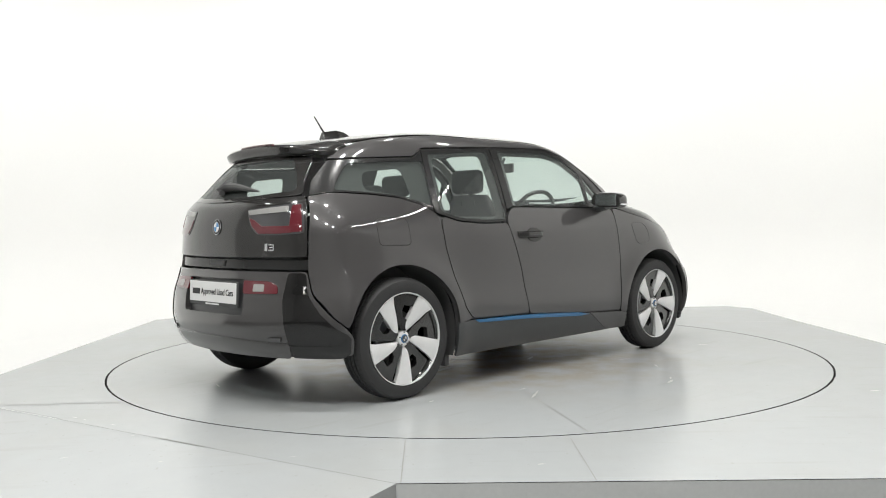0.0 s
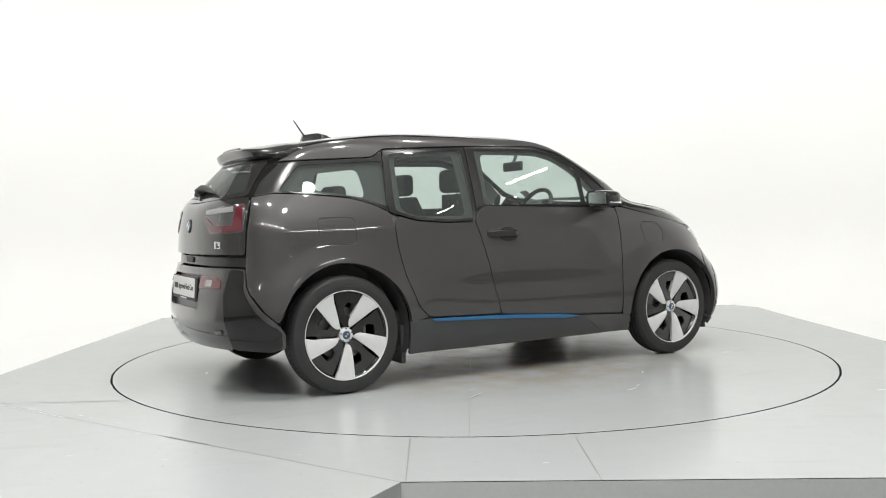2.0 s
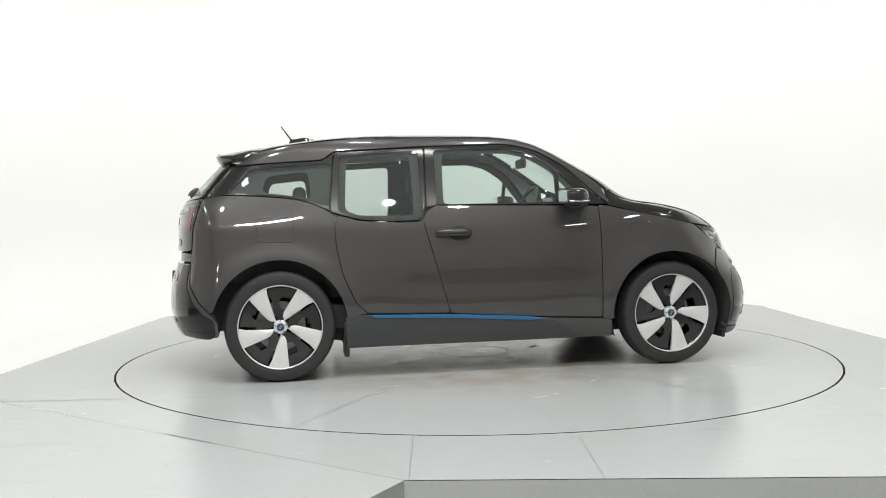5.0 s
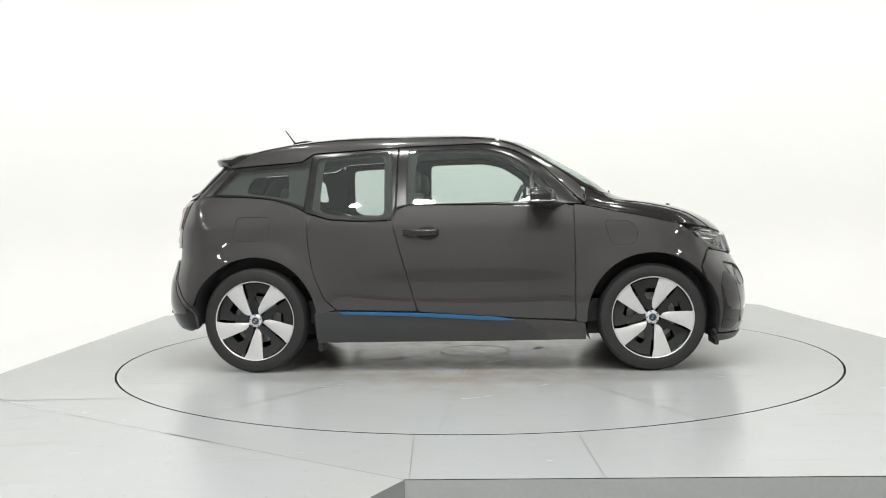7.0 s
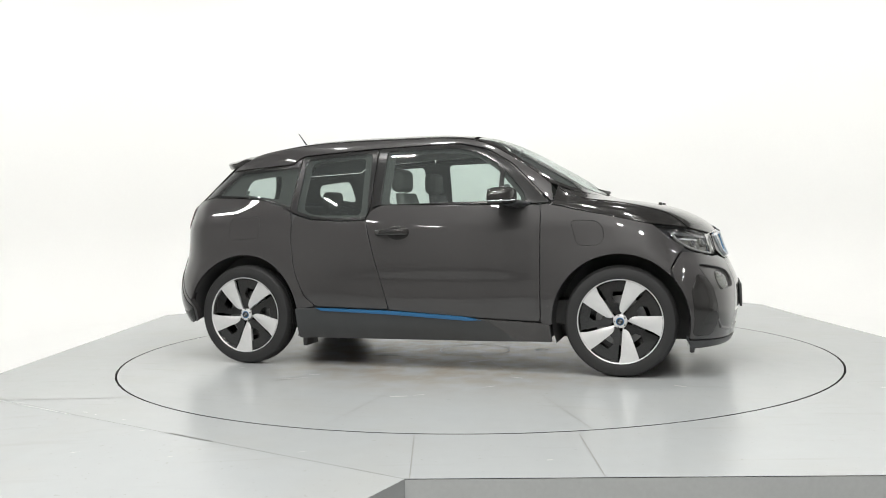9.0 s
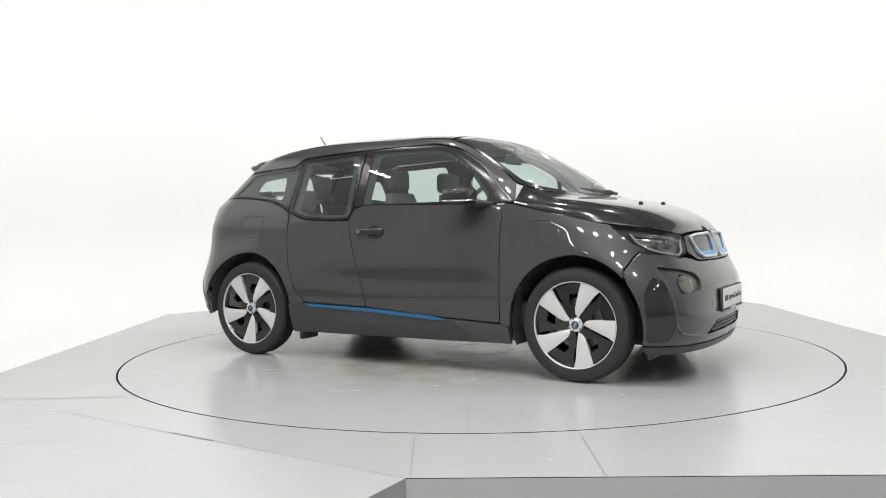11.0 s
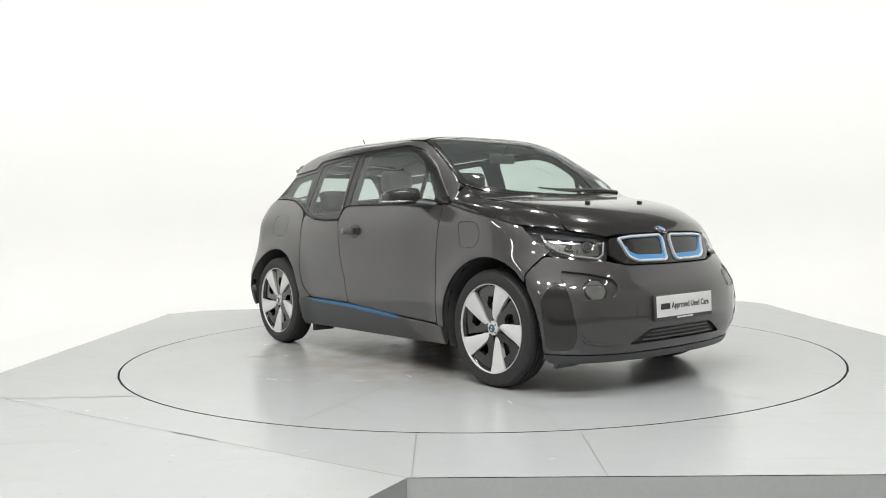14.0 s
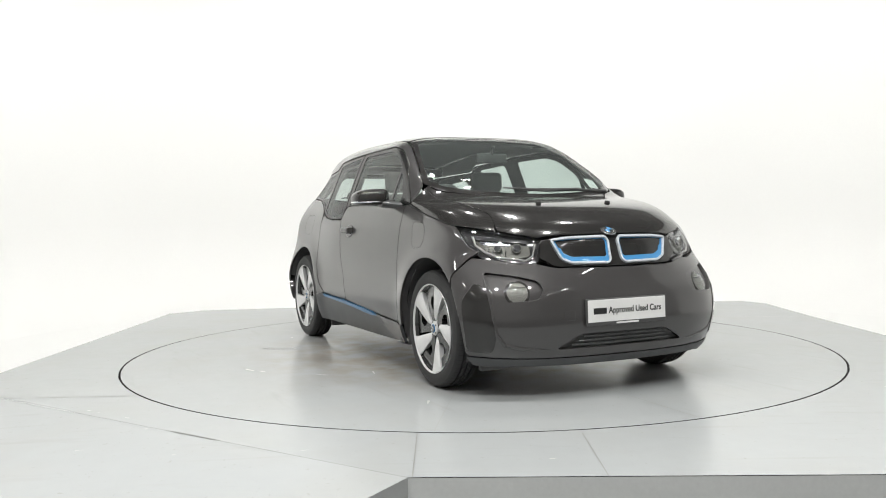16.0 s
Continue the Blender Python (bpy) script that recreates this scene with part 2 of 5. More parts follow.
def build_studio():
    bm = bmesh.new()
    bmesh.ops.create_grid(bm, x_segments=2, y_segments=2, size=11)
    bmesh.ops.translate(bm, verts=bm.verts, vec=(0, -3, FLOOR_Z - 0.006))
    tagged(part("floor", bm, M_HALL), "dark grey hall floor", "floor", kind="structure")
    bm = bmesh.new()
    box(bm, -6.7, 6.7, -0.9, 6.7, FLOOR_Z - 0.005, FLOOR_Z)
    tagged(part("floor_white", bm, M_CYC, smooth=0), "white painted studio floor behind the stage", "floor", kind="structure")
    # white curved wall round the back, with a cove at its foot
    bm = bmesh.new()
    prof = [(5.0 + 1.2 * math.sin(a), FLOOR_Z - 0.0015 + 1.2 * (1 - math.cos(a))) for a in np.linspace(0, math.pi / 2, 10)] + [(6.2, 3.0), (6.2, 5.2)]
    prof += [(6.32, 5.2), (6.32, FLOOR_Z)]
    plan = [math.radians(a) for a in np.linspace(-21, 192, 82)]
    square = lambda a: (abs(math.cos(a)) ** 3.2 + abs(math.sin(a)) ** 3.2) ** (-1 / 3.2)
    rows = [[bm.verts.new((r * square(a) * math.cos(a) * 1.04, r * square(a) * math.sin(a) + 0.2, z)) for r, z in prof] for a in plan]
    for a, b in zip(rows, rows[1:]):
        for k in range(len(prof) - 1):
            bm.faces.new((a[k], a[k + 1], b[k + 1], b[k]))
    bmesh.ops.recalc_face_normals(bm, faces=bm.faces)
    tagged(part("wall_back", bm, M_CYC), "white seamless curved studio wall with a coved foot", "wall", kind="structure")
    for nm, x0, x1, y0, y1 in (("wall_south", -8.2, 8.2, -9.2, -9.0), ("wall_east", 8.0, 8.2, -9.0, 7.5), ("wall_west", -8.2, -8.0, -9.0, 7.5), ("wall_north", -8.2, 8.2, 7.5, 7.7)):
        bm = bmesh.new()
        box(bm, x0, x1, y0, y1, FLOOR_Z, 5.4)
        tagged(part(nm, bm, M_BACKWALL if nm == "wall_south" else M_CYC, smooth=0), "plain pale wall of the hall", "wall", kind="structure")
    bm = bmesh.new()
    box(bm, -8.3, 8.3, -9.3, 7.8, 5.4, 5.5)
    tagged(part("ceiling", bm, M_CEIL, smooth=0), "dark studio ceiling carrying the lamps", "ceiling", kind="structure")
    # stage with a round well for the turntable
    outline = [(-0.275, -3.192), (3.36, -3.18), (3.215, 0.4), (3.14, 1.76), (3.11, 2.95), (2.94, 3.25), (-1.6, 3.19), (-2.24, 3.12), (-3.03, 2.98), (-3.31, 2.69), (-3.17, -1.37)]
    stage = tagged(new("stage"), "low pale grey steel stage round the turntable", "stage", kind="structure")
    bm = bmesh.new()
    ring_r = TABLE_R + 0.014
    seg = 180
    pts = [Vector(p) for p in outline]
    n = len(pts)
    vs = list(pts) + [Vector((ring_r * math.cos(2 * math.pi * k / seg), ring_r * math.sin(2 * math.pi * k / seg))) for k in range(seg)]
    from mathutils.geometry import delaunay_2d_cdt
    ed = [(i, (i + 1) % n) for i in range(n)] + [(n + k, n + (k + 1) % seg) for k in range(seg)]
    ov, oe, of, *_ = delaunay_2d_cdt(vs, ed, [], 1, 1e-5)
    bv = [bm.verts.new((p.x, p.y, 0)) for p in ov]
    for f in of:
        c = sum((ov[i] for i in f), Vector((0, 0))) / len(f)
        if c.length > ring_r * 0.9995:
            bm.faces.new([bv[i] for i in f])
    part("stage_top", bm, M_DECK, stage, smooth=0)
    bm = bmesh.new()
    for i in range(n):
        (x0, y0), (x1, y1) = outline[i], outline[(i + 1) % n]
        q = [bm.verts.new(p) for p in ((x0, y0, FLOOR_Z), (x1, y1, FLOOR_Z), (x1, y1, -0.003), (x0, y0, -0.003))]
        bm.faces.new(q)
    part("fascia", bm, M_FACE, stage, "mid-grey upright stage face", smooth=0)
    bm = bmesh.new()
    lathe(bm, [(ring_r + 0.002, -0.0005), (ring_r, -0.004), (ring_r, -0.06), (ring_r - 0.05, -0.06)], 180, "z")
    part("gap_lining", bm, M_GROOVE, stage)
    # plate joints of the stage: narrow dark seams let into the deck
    bm = bmesh.new()
    for (x0, y0), (x1, y1), wd in (((-1.935, -1.623), (-2.667, -1.662), 0.004), ((-2.667, -1.662), (-2.74, -1.60), 0.003), ((-0.284, -2.53), (-0.257, -3.19), 0.0022), ((0.469, -2.54), (0.489, -3.188), 0.0022),
                                   ((2.08, -1.452), (3.29, -1.40), 0.0022), ((2.35, 1.77), (3.14, 1.755), 0.004), ((-1.451, -2.452), (-1.19, -2.616), 0.0045)):
        a, b = Vector((x0, y0, 0)), Vector((x1, y1, 0))
        s = (b - a).normalized().cross(Vector((0, 0, 1))) * wd
        bm.faces.new([bm.verts.new(p + Vector((0, 0, 0.0012))) for p in (a - s, a + s, b + s, b - s)][::-1])
    bmesh.ops.recalc_face_normals(bm, faces=bm.faces)
    part("seam", bm, M_SEAM, stage, "thin dark joints between deck plates", smooth=0)
    rnd = random.Random(9)
    for cx, cy, ln, wd, turn in ((-2.06, -1.99, 0.022, 0.004, -0.5), (-1.98, -2.05, 0.012, 0.003, -0.6), (-1.78, -2.17, 0.02, 0.003, -0.6), (-1.60, -2.40, 0.016, 0.005, 0.5), (-1.3, -2.86, 0.012, 0.004, 0.2), (-0.75, -2.80, 0.02, 0.003, 0.4), (-1.75, -2.78, 0.02, 0.003, 0.5), (0.3, -2.95, 0.02, 0.006, 0.3), (2.3, -1.55, 0.03, 0.008, 0), (2.45, -1.6, 0.06, 0.006, -0.3)):
        bm = bmesh.new()
        c, s = math.cos(turn), math.sin(turn)
        vs = []
        for k in range(14):
            a = 2 * math.pi * k / 14
            x, y = ln * math.cos(a) * rnd.uniform(0.7, 1.2), wd * math.sin(a) * rnd.uniform(0.6, 1.3)
            vs.append(bm.verts.new((cx + c * x - s * y, cy + s * x + c * y, 0.0008)))
        bm.faces.new(vs)
        part("scuff", bm, M_SCUFF, stage, smooth=0)
    # ramp beside the stage
    e = Vector((-2.895, 1.822, 0)).normalized()
    o = Vector((-0.55, -0.83, 0)).normalized()
    a = Vector((-0.275, -3.193, -0.0006))
    b = a + e * 3.42
    bm = bmesh.new()
    top = [a, b, b + o * 4.2 + Vector((0, 0, -0.242)), a + o * 4.2 + Vector((0, 0, -0.242))]
    tv = [bm.verts.new(p) for p in top]
    lv = [bm.verts.new((p.x, p.y, FLOOR_Z + 0.001)) for p in top]
    bm.faces.new(tv)
    for i in range(4):
        bm.faces.new((tv[i], tv[(i + 1) % 4], lv[(i + 1) % 4], lv[i]))
    bmesh.ops.recalc_face_normals(bm, faces=bm.faces)
    tagged(part("ramp", bm, M_DECK, smooth=0), "pale grey loading ramp against the stage", "ramp", kind="structure")
    # lamp fittings on the ceiling
    bm = bmesh.new()
    lathe(bm, [(0.0, 0.82), (0.03, 0.82), (0.03, 0.2), (0.12, 0.2), (0.2, 0.06), (0.21, -0.02), (0.195, -0.02), (0.19, 0.05)], 24, "z")
    flood = tagged(part("ceiling_flood", bm, M_CABIN), "round black ceiling flood lamp, lit", "lamp", "floods over the stage")
    for k, (fx, fy) in enumerate(FLOODS):
        if k == 0:
            flood.matrix_world = Matrix.Translation((fx, fy, 4.58))
        else:
            copy_thing(flood, Matrix.Translation((fx, fy, 4.58)))
    bm = bmesh.new()
    box(bm, -0.8, 0.8, -0.1, 0.1, 0.02, 0.1, 0.01)
    for sx in (-0.6, 0.6):
        tube(bm, [(sx, 0, 0.1), (sx, 0, 0.72)], 0.012)
    wash = tagged(part("wall_washer", bm, M_CABIN), "long black lamp that lights the white wall", "lamp", "wall washers")
    bm = bmesh.new()
    box(bm, -0.4, 0.4, -0.07, 0.07, 0.02, 0.08, 0.01)
    for sx in (-0.3, 0.3):
        tube(bm, [(sx, 0, 0.08), (sx, 0, 0.72)], 0.008)
    strip = tagged(part("ceiling_tube", bm, M_CABIN), "short slim ceiling tube lamp, lit", "lamp", "tube lamps over the hall")
    for k, (fx, fy) in enumerate(TUBES):
        if k == 0:
            strip.matrix_world = pose(fx, fy, 4.68, 0, 0, 90)
        else:
            copy_thing(strip, pose(fx, fy, 4.68, 0, 0, 90))
    for k, (fx, fy) in enumerate(WASHES):
        m = Matrix.Translation((fx, fy, 4.70)) @ pose(0, 0, 0, 0, 0, math.degrees(math.atan2(fy, fx)) + 90)
        if k == 0:
            wash.matrix_world = m
        else:
            copy_thing(wash, m)


build_studio()


def build_turntable():
    bm = bmesh.new()
    lathe(bm, [(0.0, 0.0), (1.2, 0.0), (TABLE_R - 0.0006, 0.0), (TABLE_R, -0.0006), (TABLE_R, -0.05), (0.0, -0.05)], 180, "z")
    bmesh.ops.remove_doubles(bm, verts=bm.verts, dist=1e-6)
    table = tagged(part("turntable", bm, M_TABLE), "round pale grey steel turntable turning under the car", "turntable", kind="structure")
    bm = bmesh.new()
    # twelve wedge-shaped plates round a centre plate
    for k in range(12):
        c, q = math.cos(math.radians(-2.4 + 30 * k)), math.sin(math.radians(-2.4 + 30 * k))
        x0, y0, x1, y1, wd = 0.262 * c, 0.262 * q, 2.508 * c, 2.508 * q, (0.0021, 0.0012, 0.0018, 0.0010)[k % 4]
        a, b = Vector((x0, y0, 0)), Vector((x1, y1, 0))
        s = (b - a).normalized().cross(Vector((0, 0, 1))) * wd
        bm.faces.new([bm.verts.new(p + Vector((0, 0, 0.0012))) for p in (a - s, a + s, b + s, b - s)])
    bmesh.ops.recalc_face_normals(bm, faces=bm.faces)
    part("seam", bm, M_SEAM, table, "thin dark joints between deck plates", smooth=0)
    # near-black ring over the table's pale side: shade of the gap as colour
    bm = bmesh.new()
    lathe(bm, [(TABLE_R + 0.0015, -0.0004), (TABLE_R + 0.0015, -0.048)], 180, "z")
    part("gap_shade_band", bm, M_GROOVE, table, "dark band added round the edge, standing for shade in the gap")
    # round centre plate and the worn, brownish patches between the car's wheels
    bm = bmesh.new()
    lathe(bm, [(0.255, 0.0010), (0.255, 0.0016), (0.262, 0.0016), (0.262, 0.0010)], 72, "z")
    part("centre_plate_joint", bm, M_SEAM, table, "round joint of the centre plate")
    rnd = random.Random(4)

    def blot(cx, cy, rx, ry, turn, z):
        n, ph = 44, [rnd.uniform(0, 6.28) for _ in range(4)]
        vs = []
        for k in range(n):
            a = 2 * math.pi * k / n
            r = 1 + 0.16 * math.sin(2 * a + ph[0]) + 0.11 * math.sin(3 * a + ph[1]) + 0.08 * math.sin(7 * a + ph[2]) + 0.06 * math.sin(13 * a + ph[3])
            x, y = rx * r * math.cos(a), ry * r * math.sin(a)
            c, s = math.cos(turn), math.sin(turn)
            vs.append(bm.verts.new((cx + c * x - s * y, cy + s * x + c * y, z)))
        bm.faces.new(vs)

    for name, material, blots in (("scuff", M_SCUFF, ((0.02, -1.72, 0.045, 0.012, 0.3), (0.12, -1.66, 0.03, 0.006, 0.5), (1.52, -1.1, 0.05, 0.006, -0.5), (-0.75, -1.2, 0.03, 0.006, 0.1), (0.45, -1.35, 0.05, 0.005, 0.8), (-1.35, -1.05, 0.018, 0.008, 0.2), (-1.9, 0.3, 0.06, 0.005, 1.2), (-0.83, -1.36, 0.10, 0.008, 0.55), (0.54, -1.04, 0.05, 0.005, -0.3), (-0.55, -0.35, 0.09, 0.02, 0.2), (0.48, 0.10, 0.07, 0.015, 0.9), (0.15, -0.5, 0.06, 0.012, 0.4))),):
        for k, (cx, cy, rx, ry, turn) in enumerate(blots):
            bm = bmesh.new()
            blot(cx, cy, rx, ry, turn, 0.0005 + 0.0002 * k)
            part(name, bm, material, table, smooth=0)
    return table


turntable = build_turntable()
# ---- car body surface ----


def glide(pairs, soft=61):
    """Smooth monotone curve through (z, value) pairs, as a function of arrays."""
    x, y = (np.array(v, float) for v in zip(*pairs))
    h, d = np.diff(x), np.diff(y) / np.diff(x)
    m = np.zeros_like(y)
    m[0], m[-1] = d[0], d[-1]
    for i in range(1, len(x) - 1):
        if d[i - 1] * d[i] > 0:
            w1, w2 = 2 * h[i] + h[i - 1], h[i] + 2 * h[i - 1]
            m[i] = (w1 + w2) / (w1 / d[i - 1] + w2 / d[i])
    xs = np.linspace(x[0], x[-1], 3001)
    k = np.clip(np.searchsorted(x, xs) - 1, 0, len(x) - 2)
    t = (xs - x[k]) / h[k]
    ys = (2 * t**3 - 3 * t**2 + 1) * y[k] + (t**3 - 2 * t**2 + t) * h[k] * m[k] + (3 * t**2 - 2 * t**3) * y[k + 1] + (t**3 - t**2) * h[k] * m[k + 1]
    ker, h = np.hanning(soft), soft // 2
    pad = np.concatenate([2 * ys[0] - ys[h:0:-1], ys, 2 * ys[-1] - ys[-2:-h - 2:-1]])
    ys = np.convolve(pad, ker / ker.sum(), "valid")
    return lambda v: np.interp(v, xs, ys)


NOSE = glide([(0.08, 1.80), (0.14, 1.90), (0.20, 1.955), (0.30, 1.98), (0.42, 1.995), (0.54, 1.99), (0.66, 1.946), (0.76, 1.897), (0.86, 1.862), (0.93, 1.806), (0.99, 1.706),
              (1.04, 1.578), (1.08, 1.395), (1.105, 1.217), (1.16, 1.085), (1.235, 0.98), (1.362, 0.768), (1.461, 0.592), (1.535, 0.418), (1.567, 0.22), (1.584, 0.02), (1.595, -0.22)])
TAIL = glide([(0.08, -1.70), (0.20, -1.84), (0.26, -1.945), (0.34, -1.995), (0.46, -2.022), (0.58, -2.013), (0.68, -1.985), (0.76, -1.968), (0.86, -1.964), (0.98, -1.957), (1.10, -1.93),
              (1.18, -1.862), (1.33, -1.73), (1.41, -1.635), (1.478, -1.47), (1.523, -1.23), (1.553, -1.00), (1.579, -0.62), (1.595, -0.24)])
HALF = glide([(0.08, 0.75), (0.20, 0.814), (0.30, 0.845), (0.40, 0.857), (0.55, 0.868), (0.70, 0.863), (0.82, 0.853), (0.92, 0.839), (1.00, 0.818), (1.07, 0.796), (1.15, 0.768), (1.25, 0.7305),
              (1.35, 0.691), (1.42, 0.661), (1.47, 0.632), (1.505, 0.597), (1.533, 0.544), (1.556, 0.482), (1.573, 0.40), (1.586, 0.27), (1.595, 0.02)], 141)
F_LEN = glide([(0.08, 0.46), (0.40, 0.38), (0.60, 0.46), (0.80, 0.635), (0.95, 0.70), (1.04, 0.64), (1.13, 0.53), (1.25, 0.44), (1.45, 0.385), (1.595, 0.36)])
F_POW = glide([(0.08, 2.6), (0.55, 2.6), (0.80, 2.65), (0.95, 2.75), (1.04, 3.0), (1.12, 3.2), (1.30, 3.4), (1.595, 3.4)])
R_LEN = glide([(0.08, 0.42), (0.60, 0.40), (1.0, 0.37), (1.2, 0.345), (1.595, 0.37)])
R_POW = glide([(0.08, 2.4), (0.60, 2.35), (1.0, 2.4), (1.13, 2.75), (1.30, 3.0), (1.595, 2.6)])
REAR_TAPER = 0.20
HUBS = (-1.285, 1.285)
HUB_Z, ARCH_R = 0.343, 0.415


def width(x, z):
    """Half width of the body at station x and height z."""
    x, z = np.asarray(x, float), np.asarray(z, float)
    lf, lr, nf, nr = F_LEN(z), R_LEN(z), F_POW(z), R_POW(z)
    u = np.clip((x - (NOSE(z) - lf)) / lf, 0, 1)
    v = np.clip(((TAIL(z) + lr) - x) / lr, 0, 1)
    w = HALF(z) * (1 - u**nf) ** (1 / nf) * (1 - v**nr) ** (1 / nr)
    w = w * (1 - REAR_TAPER * np.clip((-0.5 - x) / 1.1, 0, 1.2) ** 2 * (lambda q: q * q * (3 - 2 * q))(np.clip((z - 0.94) / 0.47, 0, 1)))
    ease = lambda v: (lambda q: q * q * (3 - 2 * q))(np.clip(v, 0, 1))
    w = w * (1 - 0.052 * ease((-0.40 - x) / 1.0) * ease((z - 0.45) / 0.45))
    for hx in HUBS:
        r = np.hypot(x - hx, z - HUB_Z)
        w = w + 0.020 * np.exp(-(((r - 0.41) / 0.10) ** 2)) * (w > 0.5)
    return w - 0.010 * np.exp(-(((z - 0.57) / 0.09) ** 2)) * np.exp(-(((x - 0.1) / 0.75) ** 4))


def bisect(test, lo, hi):
    for _ in range(36):
        mid = (lo + hi) / 2
        ok = test(mid)
        lo, hi = np.where(ok, mid, lo), np.where(ok, hi, mid)
    return lo


def top_z(x, y):
    x, y = np.broadcast_arrays(np.asarray(x, float), np.asarray(y, float))
    return bisect(lambda z: width(x, z) >= np.abs(y), np.full(x.shape, 0.72), np.full(x.shape, 1.595))


def polar(u, z, end):
    """Point of the nose (end=1) or tail (end=-1) at the arc position u across and the height z."""
    a = np.asarray(u, float) / 0.8
    c, s = np.cos(a), np.sin(a)
    r = bisect(lambda r: width(end * (1.1 + r * c), z) >= np.abs(r * s), np.zeros(a.shape), np.full(a.shape, 1.3))
    return np.stack([end * (1.1 + r * c), r * s, np.asarray(z, float) + 0 * r], -1)


def chart(mode):
    """Map from two plan numbers to a point of the body."""
    if mode in ("right", "left"):
        s = -1 if mode == "right" else 1
        return lambda a, b: np.stack([a, s * width(a, b), b], -1)
    if mode == "top":
        return lambda a, b: np.stack([a, b, top_z(a, b)], -1)
    return lambda a, b: polar(a, b, 1 if mode == "nose" else -1)


def surface(mode, ab, offset=0.0):
    """Points and outward normals of the body at plan positions ab."""
    f, e = chart(mode), 0.003
    a, b = ab[:, 0], ab[:, 1]
    p = f(a, b)
    n = np.cross(f(a + e, b) - f(a - e, b), f(a, b + e) - f(a, b - e))
    n /= np.maximum(np.linalg.norm(n, axis=1, keepdims=True), 1e-9)
    mid = np.stack([np.clip(p[:, 0], -0.8, 0.8), 0 * a, 0.7 + 0 * a], -1)
    n *= np.sign(np.sum(n * (p - mid), axis=1, keepdims=True) + 1e-12)
    return p + n * offset, n


def smooth_loop(pts, r=0.012, step=0.02):
    """Closed outline with rounded corners, in short even steps."""
    pts = [np.array(p, float) for p in pts]
    out, n = [], len(pts)
    for i in range(n):
        p0, p, p1 = pts[i - 1], pts[i], pts[(i + 1) % n]
        a, b = p0 - p, p1 - p
        la, lb = np.linalg.norm(a), np.linalg.norm(b)
        turn = math.acos(np.clip(-np.dot(a, b) / (la * lb), -1, 1))
        k = min(max(r, 0.25 * min(la, lb) if turn < 0.6 else 0), 0.46 * la, 0.46 * lb)
        q0, q1 = p + a / la * k, p + b / lb * k
        for t in np.linspace(0, 1, 5):
            out.append((1 - t) ** 2 * q0 + 2 * t * (1 - t) * p + t * t * q1)
    dense = []
    for i in range(len(out)):
        a, b = out[i], out[(i + 1) % len(out)]
        m = max(1, int(math.ceil(np.linalg.norm(b - a) / step)))
        dense += [a + (b - a) * t / m for t in range(m)]
    keep = [dense[0]]
    for p in dense[1:]:
        if np.linalg.norm(p - keep[-1]) > 0.0015:
            keep.append(p)
    if np.linalg.norm(keep[0] - keep[-1]) < 0.0015:
        keep.pop()
    a = np.array(keep)
    x, y = a[:, 0], a[:, 1]
    if np.sum(x * np.roll(y, -1) - np.roll(x, -1) * y) < 0:
        a = a[::-1]
    return a


def inset(loop, d):
    """Outline moved inwards by d."""
    t = np.roll(loop, -1, 0) - np.roll(loop, 1, 0)
    t /= np.maximum(np.linalg.norm(t, axis=1, keepdims=True), 1e-9)
    return loop + np.stack([-t[:, 1], t[:, 0]], -1) * d


def inside(p, loop):
    x, y = p[:, 0:1], p[:, 1:2]
    x0, y0 = loop[:, 0], loop[:, 1]
    x1, y1 = np.roll(x0, -1), np.roll(y0, -1)
    c = ((y0 > y) != (y1 > y)) & (x < (x1 - x0) * (y - y0) / np.where(y1 == y0, 1e-12, y1 - y0) + x0)
    return c.sum(1) % 2 == 1


